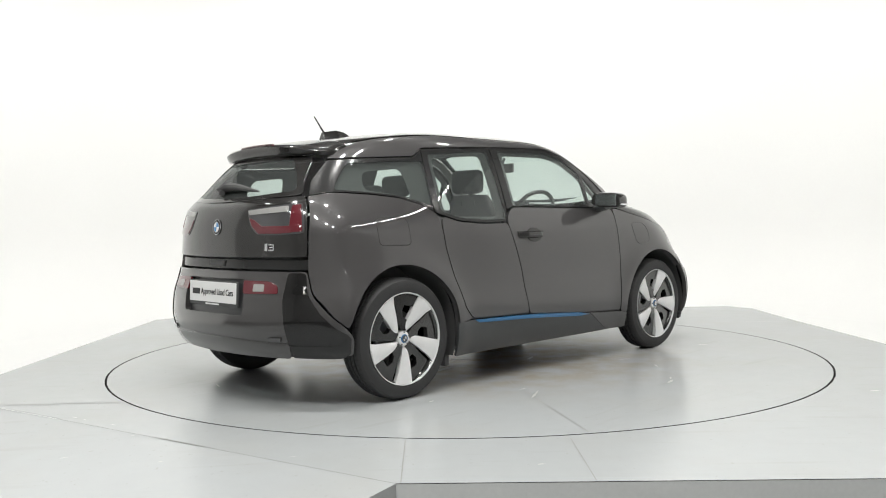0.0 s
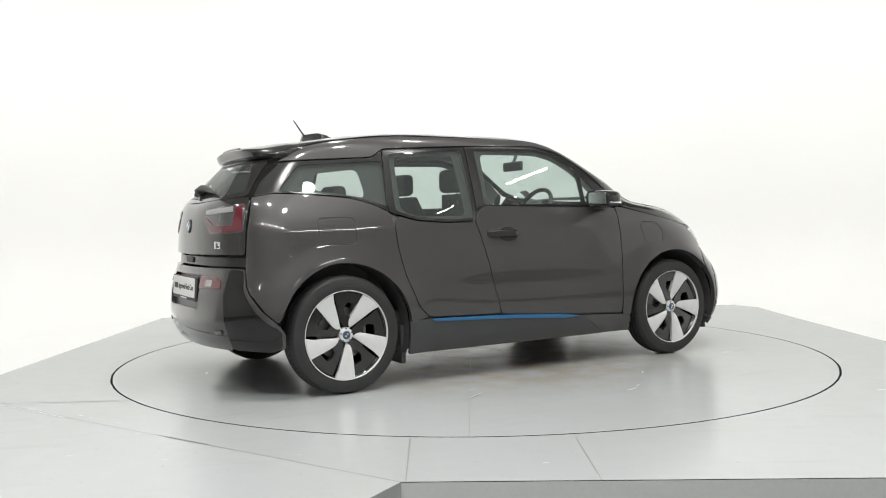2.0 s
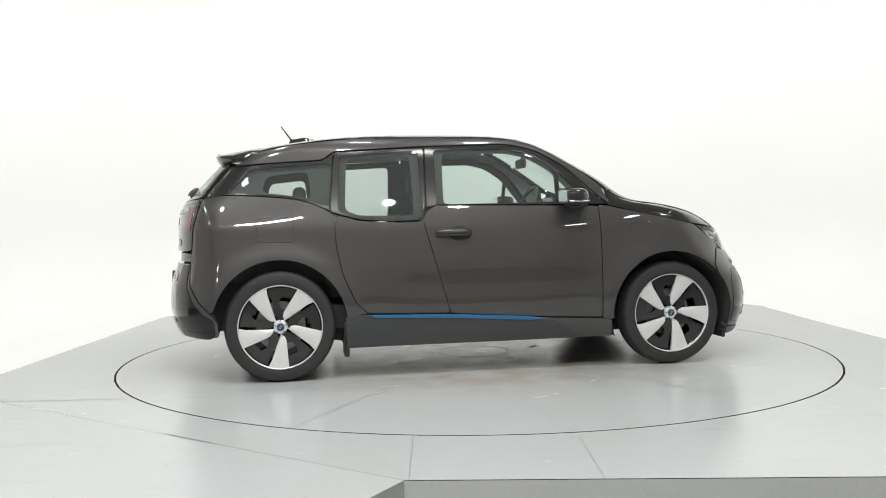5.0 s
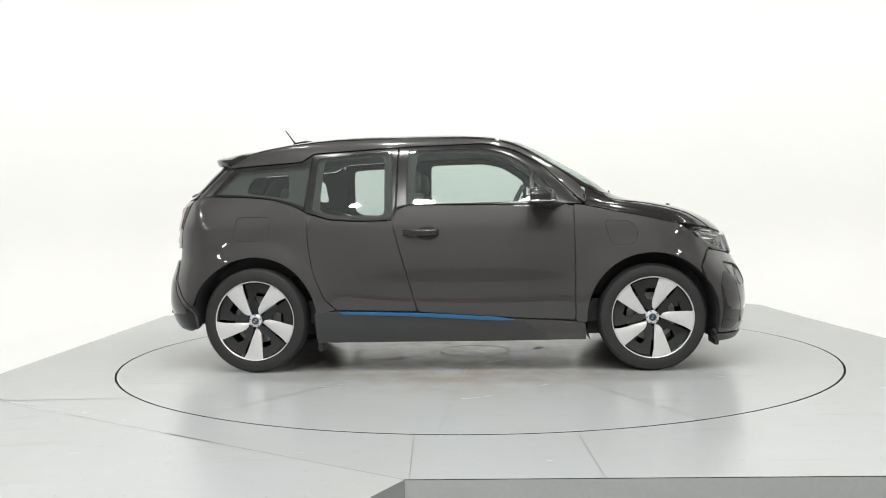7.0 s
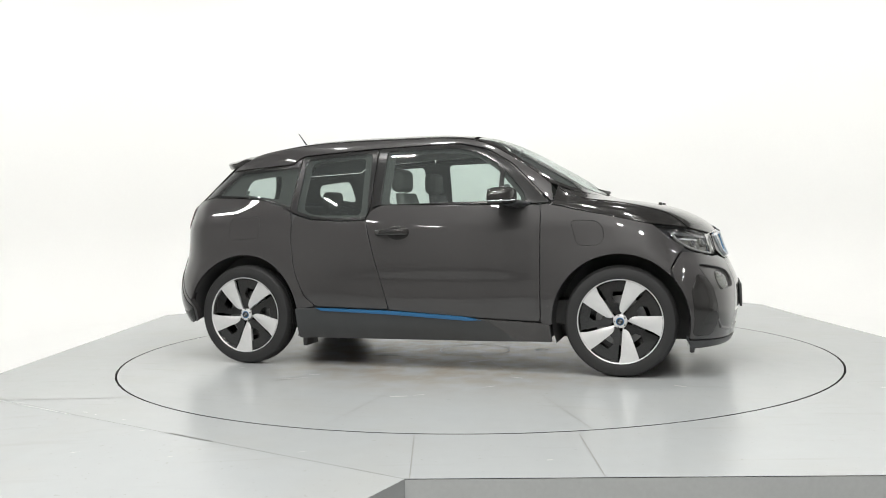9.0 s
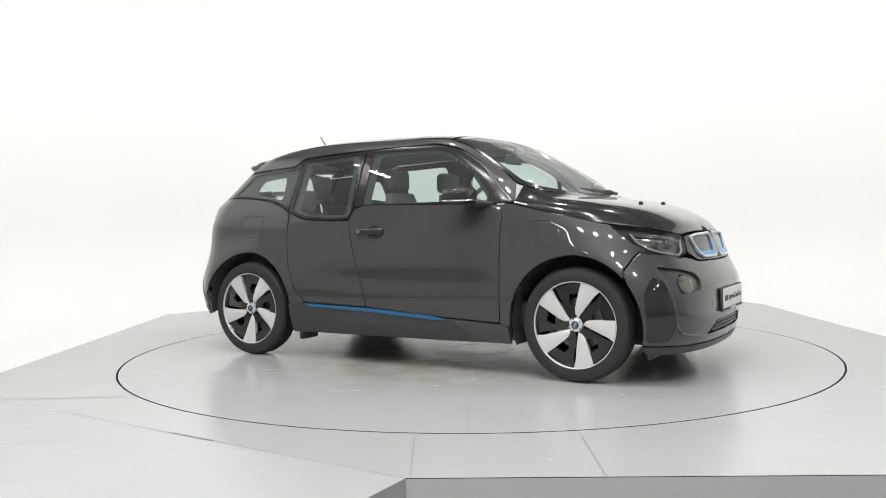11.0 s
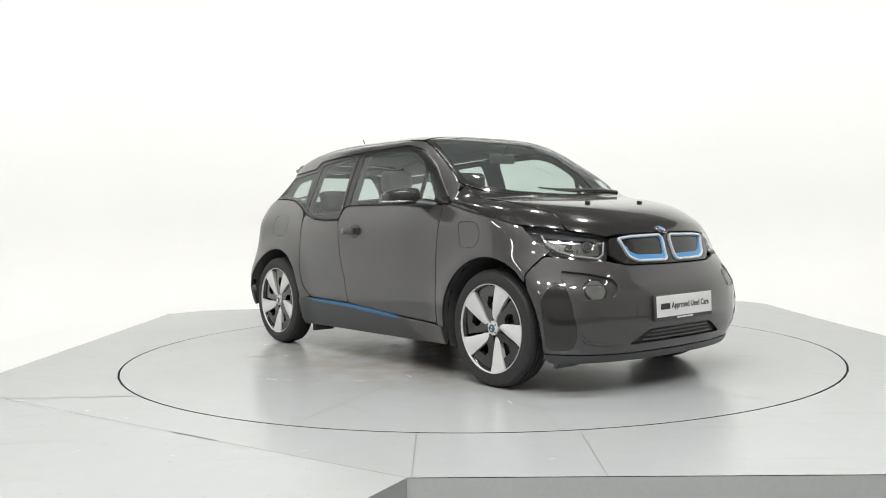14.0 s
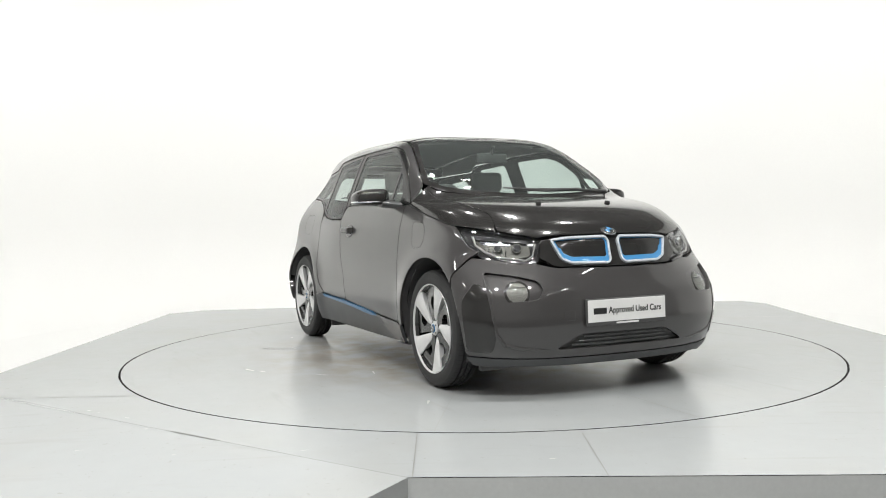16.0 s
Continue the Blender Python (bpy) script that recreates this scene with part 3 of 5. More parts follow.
def panel(name, mode, outline, material, parent, label="", holes=(), offset=0.0, gap=0.0009, edge=0.0022, depth=0.016, r=0.012, step=0.025, hole_r=0.02):
    """A body panel: part of the body's surface inside an outline, with rolled edges and a turned-in flange."""
    outer = inset(smooth_loop(outline, r, min(step, 0.02)), gap)
    loops = [(outer, inset(outer, edge))]
    for h in holes:
        hl = inset(smooth_loop(h, hole_r, min(step, 0.02)), -gap)
        loops.append((hl, inset(hl, -edge)))
    lo, hi = outer.min(0), outer.max(0)
    gx, gy = np.meshgrid(np.arange(lo[0], hi[0], step), np.arange(lo[1], hi[1], step))
    grid = np.stack([gx.ravel(), gy.ravel()], -1) + 1e-4
    ok = inside(grid, inset(loops[0][1], step * 0.35))
    for l in loops[1:]:
        ok &= ~inside(grid, inset(l[1], -step * 0.35))
    grid = grid[ok]
    pts, edges = [], []
    for l in loops:
        k = len(pts)
        pts += list(l[1])
        edges += [(k + i, k + (i + 1) % len(l[1])) for i in range(len(l[1]))]
    nb = len(pts)
    pts = np.array(pts + list(grid))
    from mathutils.geometry import delaunay_2d_cdt
    ov, _, of, orig, *_ = delaunay_2d_cdt([Vector(p) for p in pts], edges, [], 0, 1e-6)
    ov = np.array([tuple(v) for v in ov])
    tri = np.array([f for f in of])
    cen = ov[tri].mean(1)
    good = inside(cen, loops[0][1])
    for l in loops[1:]:
        good &= ~inside(cen, l[1])
    tri = tri[good]
    verts, normals = (list(v) for v in surface(mode, ov, offset))
    where = {}
    for k, src in enumerate(orig):
        for q in src:
            where[q] = k
    faces = [(tuple(int(q) for q in t), tuple(normals[q] for q in t)) for t in tri]
    base = 0
    for rim, inner in loops:
        m = len(rim)
        first = [where[base + q] for q in range(m)]
        base += m
        p1 = np.array([verts[q] for q in first])
        n1 = np.array([normals[q] for q in first])
        p2, n2 = surface(mode, rim, offset)
        side = p2 - p1
        side /= np.maximum(np.linalg.norm(side, axis=1, keepdims=True), 1e-9)
        nr = n2 + side * 0.9
        nr /= np.linalg.norm(nr, axis=1, keepdims=True)
        k = len(verts)
        verts += list(p2 - n2 * edge * 0.5) + list(p2 - n2 * depth)
        for q in range(m):
            r2 = (q + 1) % m
            faces.append(((first[q], first[r2], k + r2, k + q), (n1[q], n1[r2], nr[r2], nr[q])))
            faces.append(((k + q, k + r2, k + m + r2, k + m + q), (side[q], side[r2], side[r2], side[q])))
    me = bpy.data.meshes.new(name)
    verts = np.array(verts)
    fixed, corner = [], []
    for f, ns in faces:
        a, b, c = verts[f[0]], verts[f[1]], verts[f[2]]
        if np.dot(np.cross(b - a, c - a), ns[0] + ns[2]) < 0:
            f, ns = f[::-1], ns[::-1]
        fixed.append(f)
        corner += [tuple(v) for v in ns]
    me.from_pydata([tuple(v) for v in verts], [], fixed)
    me.polygons.foreach_set("use_smooth", [True] * len(me.polygons))
    me.normals_split_custom_set(corner)
    me.materials.append(material)
    ob = new(name, me)
    ob.parent = parent
    if label:
        tagged(ob, label)
    return ob


def arc(cx, cz, r, a0, a1, n=16):
    return [(cx + r * math.cos(math.radians(a)), cz + r * math.sin(math.radians(a))) for a in np.linspace(a0, a1, n)]


def mirrored(half):
    """Closed outline from its half with negative first numbers."""
    return list(half) + [(-a, b) for a, b in half[::-1]]


def disc_loop(cu, cz, ru, rz, n=20):
    return [(cu + ru * math.cos(2 * math.pi * k / n), cz + rz * math.sin(2 * math.pi * k / n)) for k in range(n)]


car = tagged(new("car"), "dark brown-grey compact electric hatchback with blue accents", "car")

# outlines, right side: station x and height z
Q_GLASS = [(-1.60, 1.185), (-1.455, 1.335), (-1.0, 1.362), (-0.945, 1.365), (-0.955, 1.085), (-1.04, 1.115), (-1.19, 1.155), (-1.40, 1.175)]
R_GLASS = [(-0.89, 1.41), (-0.385, 1.445), (-0.375, 1.01), (-0.56, 1.003), (-0.78, 1.02), (-0.915, 1.06)]
F_GLASS = [(-0.275, 1.45), (0.22, 1.455), (0.36, 1.42), (0.485, 1.35), (0.52, 1.31), (0.515, 1.10), (-0.285, 1.09)]
V_GLASS = [(0.55, 1.30), (0.68, 1.15), (0.70, 1.095), (0.545, 1.10)]
FLAP = [(-1.42, 0.865), (-1.42, 1.02), (-1.19, 1.02), (-1.19, 0.865)]
CHARGE = [(0.985, 0.965), (1.15, 0.96), (1.195, 0.90), (1.19, 0.84), (1.16, 0.81), (1.03, 0.805)]


def shield_edge(x):
    """Half width at which the windscreen or the roof meets the side rail."""
    return float(np.interp(x, [-1.5, -1.2, 0.2, 0.35, 0.85], [0.46, 0.51, 0.545, 0.56, 0.70]))


def rail_top(xs):
    return [(x, float(top_z(x, shield_edge(x)))) for x in xs]


def hood_edge(x):
    return float(np.interp(x, [0.85, 1.1, 1.45, 1.62, 1.74], [0.70, 0.69, 0.645, 0.59, 0.50]))


def nose_xy(u, z):
    p = polar(np.array([u]), z, 1)[0]
    return float(p[0]), float(p[1])


def tail_x(u, z):
    return float(polar(np.array([u]), z, -1)[0][0])


LAMP_TOP = [(-0.84, 0.931), (-0.77, 0.923), (-0.70, 0.913), (-0.665, 0.906)]


def build_side(mode):
    far = mode == "left"
    panel("front_door", mode, [(0.795, 0.333), (0.797, 0.7), (0.797, 1.03), (0.775, 1.066), (0.3, 1.074), (-0.285, 1.080), (-0.342, 1.055), (-0.378, 0.985), (-0.305, 0.72), (-0.212, 0.393), (0.38, 0.352)], M_PAINT, car, r=0.03)
    panel("rear_door", mode, [(-0.3815, 0.982), (-0.3085, 0.72), (-0.2155, 0.396), (-0.74, 0.410), (-0.815, 0.48), (-0.895, 0.66), (-0.930, 0.84), (-0.935, 0.96), (-0.915, 1.03), (-0.79, 0.992), (-0.56, 0.976)], M_PAINT, car, r=0.03)
    panel("rear_quarter", mode, [(-0.745, 0.410), (-0.8185, 0.477), (-0.8985, 0.66), (-0.9335, 0.84), (-0.940, 0.97), (-0.955, 1.045), (-1.04, 1.09), (-1.19, 1.135), (-1.40, 1.155), (-1.64, 1.165),
          (-1.755, 1.145)] + [(tail_x(-0.612, z), z) for z in (1.07, 0.95, 0.85, 0.74)] + [(tail_x(-0.635, 0.62), 0.62), (-1.765, 0.50), (-1.70, 0.44)] + arc(HUBS[0], HUB_Z, ARCH_R, 163, 6, 22), M_PAINT, car, holes=[FLAP], r=0.02, hole_r=0.035)
    panel("fuel_flap", mode, FLAP, M_PAINT, car, r=0.035)
    fender = panel("front_wing", mode, [(0.8005, 0.32), (0.8005, 0.7), (0.8005, 1.03), (0.795, 1.072), (0.86, 1.066), (1.02, 1.030), (1.25, 0.985), (1.42, 0.945)] + [(nose_xy(u, z)[0] - 0.003, z) for u, z in ((-0.889, 0.934), (-0.79, 0.828), (-0.725, 0.793), (-0.768, 0.768), (-0.848, 0.667))] + arc(HUBS[1], HUB_Z, ARCH_R, 42, 184, 20), M_PAINT, car, holes=[CHARGE], r=0.02, hole_r=0.04)
    panel("charge_flap", mode, CHARGE, M_PAINT, car, r=0.04)
    panel("wing_top", mode, [(0.868, 1.072), (0.90, 1.064), (1.02, 1.035), (1.25, 0.988), (1.42, 0.948)] + [(nose_xy(u, z)[0], z + 0.004) for u, z in LAMP_TOP] + [(x, float(top_z(x, hood_edge(x) - 0.025))) for x in (1.60, 1.5, 1.35, 1.2, 1.05, 0.95, 0.89)] + [(0.876, 1.098)], M_BLACK, car, "gloss black strip beside the bonnet", r=0.005, offset=-0.0035)
    panel("sill", mode, [(-0.885, 0.395), (-0.74, 0.402), (0.38, 0.345), (0.795, 0.324), (0.858, 0.315), (0.866, 0.205), (0.5, 0.198), (-0.875, 0.192)], M_DARKTRIM, car, "satin dark grey sill panel", offset=0.004, r=0.008)
    panel("sill_front", mode, [(0.43, 0.3435), (0.795, 0.3245), (0.857, 0.315), (0.865, 0.207), (0.66, 0.203)], M_PAINT, car, "painted front end of the sill", offset=0.008, r=0.006)
    panel("sill_stripe", mode, [(-0.735, 0.401), (-0.2, 0.388), (0.30, 0.358), (0.415, 0.338), (0.33, 0.331), (-0.2, 0.363), (-0.70, 0.381)], M_BLUE, car, "thin blue stripe along the sill", offset=0.012, r=0.004)
    fr = panel("front_window_frame", mode, [(-0.337, 1.473), (0.22, 1.487), (0.415, 1.442), (0.595, 1.335), (0.775, 1.155), (0.858, 1.080), (0.77, 1.078), (0.3, 1.082), (-0.285, 1.088), (-0.35, 1.07)], M_FRAME, car, "satin black window surround", holes=[F_GLASS, V_GLASS], offset=-0.004, r=0.01, hole_r=0.025, gap=0.001)
    panel("window_pane", mode, F_GLASS, M_GLASS, fr, "tinted glass", offset=-0.007, gap=-0.003, edge=0.001, depth=0.003, r=0.025)
    panel("window_pane", mode, V_GLASS, M_GLASS, fr, "tinted glass", offset=-0.007, gap=-0.003, edge=0.001, depth=0.003, r=0.015)
    fr = panel("rear_window_frame", mode, [(-0.925, 1.438), (-0.345, 1.47), (-0.358, 1.07), (-0.388, 0.992), (-0.56, 0.985), (-0.79, 1.0), (-0.955, 1.052), (-0.962, 1.1)], M_FRAME, car, "satin black window surround", holes=[R_GLASS], offset=-0.004, r=0.01, hole_r=0.03, gap=0.001)
    panel("window_pane", mode, R_GLASS, M_GLASSDARK, fr, "tinted glass", offset=-0.007, gap=-0.003, edge=0.001, depth=0.003, r=0.03)
    fr = panel("quarter_window_frame", mode, [(-1.74, 1.155), (-1.68, 1.24), (-1.55, 1.355), (-1.40, 1.365), (-1.0, 1.385), (-0.93, 1.435), (-0.968, 1.06), (-1.05, 1.10), (-1.2, 1.143), (-1.4, 1.163), (-1.62, 1.172)], M_FRAME, car, "satin black window surround", holes=[Q_GLASS], offset=-0.004, r=0.01, hole_r=0.025, gap=0.001)
    panel("window_pane", mode, Q_GLASS, M_GLASSDARK, fr, "tinted glass", offset=-0.007, gap=-0.003, edge=0.001, depth=0.003, r=0.025)
    panel("roof_rail", mode, [(-1.55, 1.362), (-1.40, 1.37), (-1.0, 1.39), (-0.925, 1.444), (-0.345, 1.476), (0.22, 1.492), (0.420, 1.448), (0.601, 1.342), (0.782, 1.162), (0.864, 1.088), (0.874, 1.094)] + rail_top([0.85, 0.75, 0.6, 0.45, 0.3, 0.1, -0.3, -0.8, -1.2, -1.42]) + [(-1.50, 1.40)], M_PAINT, car, r=0.008)
    panel("pillar_trim", mode, [(-1.45, 1.37), (-1.0, 1.40), (-0.90, 1.447), (-0.345, 1.478), (0.22, 1.494), (0.405, 1.450), (0.565, 1.348), (0.725, 1.155), (0.79, 1.08)] + rail_top([0.82, 0.75, 0.6, 0.45, 0.3, 0.1, -0.3, -0.8, -1.2, -1.38]), M_LINING, car, "pale inner pillar and roof edge trim", offset=-0.020, r=0.008, depth=0.002)
    panel("quarter_trim", mode, [(-1.66, 1.17), (-1.50, 1.35), (-1.0, 1.38), (-0.90, 1.43), (-0.935, 1.05), (-1.05, 1.08), (-1.4, 1.15)], M_TRIMGREY, car, "warm grey inner quarter trim", holes=[[(-1.36, 1.30), (-1.10, 1.325), (-1.08, 1.15), (-1.20, 1.172), (-1.39, 1.20)]], offset=-0.030, r=0.02, hole_r=0.04, depth=0.004)
    panel("door_trim", mode, [(-0.90, 1.43), (-0.345, 1.462), (0.22, 1.478), (0.40, 1.432), (0.56, 1.325), (0.70, 1.14), (0.74, 1.07), (-0.30, 1.06), (-0.40, 0.99), (-0.79, 1.0), (-0.93, 1.05)], M_TRIMGREY, car, "warm grey inner window frames", holes=[[(-0.85, 1.40), (-0.44, 1.425), (-0.43, 1.03), (-0.78, 1.035), (-0.87, 1.07)], [(-0.22, 1.435), (0.21, 1.44), (0.35, 1.405), (0.49, 1.32), (0.66, 1.13), (0.66, 1.10), (-0.235, 1.10)]], offset=-0.030, r=0.02, hole_r=0.04, depth=0.004)
    # dark inner skin behind the joints
    panel("inner_skin", mode, [(-1.74, 1.13), (-1.72, 0.5)] + arc(HUBS[0], HUB_Z, 0.43, 160, 0, 16) + [(-0.84, 0.22), (0.84, 0.22)] + arc(HUBS[1], HUB_Z, 0.43, 180, 40, 14) + [(1.52, 0.90), (1.0, 1.03), (0.78, 1.075), (-0.3, 1.075), (-0.4, 0.985), (-0.8, 0.99), (-1.0, 1.07), (-1.2, 1.13)], M_CABIN, car, offset=-0.022, depth=0.03, r=0.02)


for side_mode in ("right", "left"):
    build_side(side_mode)

# top: station x and offset y
XS_ROOF = [0.30, 0.1, -0.3, -0.8, -1.2, -1.42]
panel("roof", "top", [(0.325, 0.0), (0.31, -0.3)] + [(x, -shield_edge(x) + 0.003) for x in XS_ROOF] + [(-1.46, -0.25), (-1.46, 0.25)] + [(x, shield_edge(x) - 0.003) for x in XS_ROOF[::-1]] + [(0.31, 0.3)], M_BLACK, car, "gloss black roof skin", r=0.02, step=0.04)
panel("headlining", "top", [(0.28, -0.5), (-1.40, -0.45), (-1.40, 0.45), (0.28, 0.5)], M_LINING, car, "pale cloth roof lining", offset=-0.035, r=0.05, step=0.06)
XS_SH = [0.325, 0.45, 0.6, 0.75, 0.85]
shield = panel("windscreen_frame", "top", [(0.33, 0.0)] + [(x, -shield_edge(x) + 0.004) for x in XS_SH] + [(1.0, -0.63), (1.10, -0.5), (1.17, -0.3), (1.205, 0.0), (1.17, 0.3), (1.10, 0.5), (1.0, 0.63)] + [(x, shield_edge(x) - 0.004) for x in XS_SH[::-1]], M_BLACK, car, "black windscreen border",
               holes=[[(0.39, -0.525), (0.39, 0.525), (0.55, 0.58), (0.75, 0.635), (0.87, 0.66), (0.97, 0.60), (1.08, 0.43), (1.13, 0.2), (1.145, 0.0), (1.13, -0.2), (1.08, -0.43), (0.97, -0.60), (0.87, -0.66), (0.75, -0.635), (0.55, -0.58)]], r=0.02, hole_r=0.03, gap=0.001, offset=-0.002)
panel("windscreen_glass", "top", [(0.38, -0.53), (0.38, 0.53), (0.55, 0.585), (0.75, 0.64), (0.87, 0.665), (0.98, 0.61), (1.09, 0.43), (1.14, 0.2), (1.155, 0.0), (1.14, -0.2), (1.09, -0.43), (0.98, -0.61), (0.87, -0.665), (0.75, -0.64), (0.55, -0.585)], M_GLASS, shield, "clear green-tinted windscreen", offset=-0.004, gap=0, edge=0.001, depth=0.003, r=0.02)
XS_H = [0.90, 1.0, 1.1, 1.25, 1.45, 1.56]
HOOD = [(1.215, 0.0), (1.18, -0.3), (1.11, -0.5), (1.01, -0.63), (0.89, -0.695)] + [(x, -hood_edge(x) + 0.002) for x in XS_H[1:]]
HOOD += [nose_xy(u, z) for u, z in ((-0.66, 0.908), (-0.58, 0.890), (-0.52, 0.882), (-0.45, 0.866), (-0.30, 0.880), (-0.15, 0.883))]
panel("bonnet", "top", HOOD + [nose_xy(0.0, 0.884)] + [(x, -y) for x, y in HOOD[:0:-1]], M_BLACK, car, "gloss black bonnet", r=0.02)

# nose: arc position u across and height z
FOGP = [(-0.69, 0.69), (-0.55, 0.668), (-0.45, 0.64), (-0.425, 0.595), (-0.445, 0.545), (-0.60, 0.532), (-0.625, 0.56), (-0.655, 0.62)]
FOGP_L = [(-a, b) for a, b in FOGP]
INTAKE = [(-0.37, 0.272), (-0.25, 0.350), (0.25, 0.350), (0.37, 0.272)]


def arch_u(z):
    """Arc position at which the nose meets the front wheel arch at the height z."""
    goal = HUBS[1] + math.sqrt(ARCH_R**2 - (z - HUB_Z) ** 2) + 0.002
    lo, hi = -0.95, -0.60
    for _ in range(30):
        mid = (lo + hi) / 2
        lo, hi = (mid, hi) if nose_xy(mid, z)[0] < goal else (lo, mid)
    return lo


BUMP = [(0.0, 0.700), (-0.36, 0.705), (-0.48, 0.735), (-0.53, 0.728), (-0.65, 0.752), (-0.765, 0.765), (-0.845, 0.665)] + [(arch_u(z), z) for z in (0.60, 0.54, 0.48, 0.42, 0.36, 0.30, 0.24)] + [(-0.5, 0.228), (-0.2, 0.225)]
bumper = panel("front_bumper", "nose", BUMP + [(-a, b) for a, b in BUMP[:0:-1]], M_PAINT, car, "dark front bumper", holes=[FOGP, FOGP_L, INTAKE], r=0.02, hole_r=0.02, depth=0.03)
for pk, sg in ((FOGP, -1), (FOGP_L, 1)):
    panel("fog_pocket", "nose", pk, M_PAINT, bumper, "dark fog lamp recess", offset=-0.016, gap=-0.012, r=0.02)
panel("intake_back", "nose", INTAKE, M_CABIN, bumper, offset=-0.03, gap=-0.02, r=0.01)
panel("front_lip", "nose", [(-0.77, 0.236), (-0.5, 0.224), (0.0, 0.220), (0.5, 0.224), (0.77, 0.236), (0.74, 0.182), (0.45, 0.182), (0.0, 0.180), (-0.45, 0.182), (-0.74, 0.182)], M_DARKTRIM, car, "satin dark grey lower lip", offset=0.004, r=0.02, depth=0.06)
panel("nose_panel", "nose", [(-0.437, 0.856), (-0.25, 0.873), (0.0, 0.878), (0.25, 0.873), (0.437, 0.856), (0.442, 0.762), (0.36, 0.712), (0.0, 0.707), (-0.36, 0.712), (-0.442, 0.762)], M_BLACK, car, "gloss black nose strip", r=0.015)
LAMP = [(-0.885, 0.932), (-0.70, 0.908), (-0.53, 0.876), (-0.445, 0.855), (-0.450, 0.768), (-0.505, 0.738), (-0.65, 0.762), (-0.785, 0.83)]
for sg in (-1, 1):
    lp = [(-sg * a, b) for a, b in LAMP]
    head = panel("headlight", "nose", lp, M_SMOKE, car, "dark headlamp housing", offset=-0.05, gap=-0.02, depth=0.005, r=0.012)
    panel("lens_cover", "nose", lp, M_CLEAR, head, "clear lamp cover", offset=-0.001, edge=0.002, depth=0.004, r=0.012)

# tail: arc position u across and height z
TG = [(-0.53, 1.145), (-0.585, 1.150), (-0.604, 1.07), (-0.607, 0.95), (-0.607, 0.82), (0.0, 0.812)]
tailgate = panel("tailgate", "tail", [(0.0, 1.120)] + TG + [(-a, b) for a, b in TG[-2::-1]], M_BLACK, car, "gloss black tailgate", r=0.02)
panel("tailgate_trim", "tail", mirrored([(-0.607, 0.805), (-0.607, 0.752)]), M_FRAME, car, "satin black strip under the tailgate", offset=-0.02, r=0.01)
RG = [(-0.44, 1.392), (-0.585, 1.372), (-0.57, 1.30), (-0.558, 1.22), (-0.57, 1.160), (-0.53, 1.150), (-0.25, 1.13)]
rgf = panel("rear_window_frame", "tail", [(0.0, 1.39)] + RG + [(0.0, 1.126)] + [(-a, b) for a, b in RG[::-1]], M_BLACK, car, "black rear window border", holes=[[(-0.44, 1.365), (0.44, 1.365), (0.50, 1.28), (0.53, 1.18), (0.25, 1.155), (0.0, 1.15), (-0.25, 1.155), (-0.53, 1.18), (-0.50, 1.28)]], r=0.02, hole_r=0.03, gap=0.001)
panel("rear_glass", "tail", [(-0.45, 1.375), (0.45, 1.375), (0.51, 1.28), (0.54, 1.17), (0.25, 1.145), (0.0, 1.14), (-0.25, 1.145), (-0.54, 1.17), (-0.51, 1.28)], M_GLASSDARK, rgf, "tinted rear glass", offset=-0.005, gap=0, edge=0.001, depth=0.003, r=0.02)
for sg in (-1, 1):
    panel("pillar_cover", "tail", [(sg * a, b) for a, b in [(0.50, 1.385), (0.66, 1.37), (0.69, 1.25), (0.69, 1.15), (0.54, 1.15), (0.52, 1.25)]], M_DEEP, car, "gloss black rear pillar", offset=-0.010, r=0.01)
RB = [(0.0, 0.742), (-0.606, 0.742), (-0.630, 0.62), (-0.708, 0.505), (-0.772, 0.437), (-0.80, 0.38), (-0.795, 0.29), (-0.5, 0.285)]
PLATE_WELL = [(-0.28, 0.695), (0.28, 0.695), (0.27, 0.50), (-0.27, 0.50)]
rbumper = panel("rear_bumper", "tail", RB + [(0.0, 0.285)] + [(-a, b) for a, b in RB[:0:-1]], M_PAINT, car, "dark rear bumper", holes=[PLATE_WELL], r=0.02, depth=0.04)
panel("plate_well", "tail", PLATE_WELL, M_DARKTRIM, rbumper, offset=-0.03, gap=-0.02, r=0.01)
panel("rear_skirt", "tail", [(-0.53, 0.365), (0.0, 0.375), (0.53, 0.365), (0.53, 0.278), (0.0, 0.270), (-0.53, 0.278)], M_PAINT, car, "dark rear skirt under the bumper", offset=0.005, r=0.02, depth=0.06)


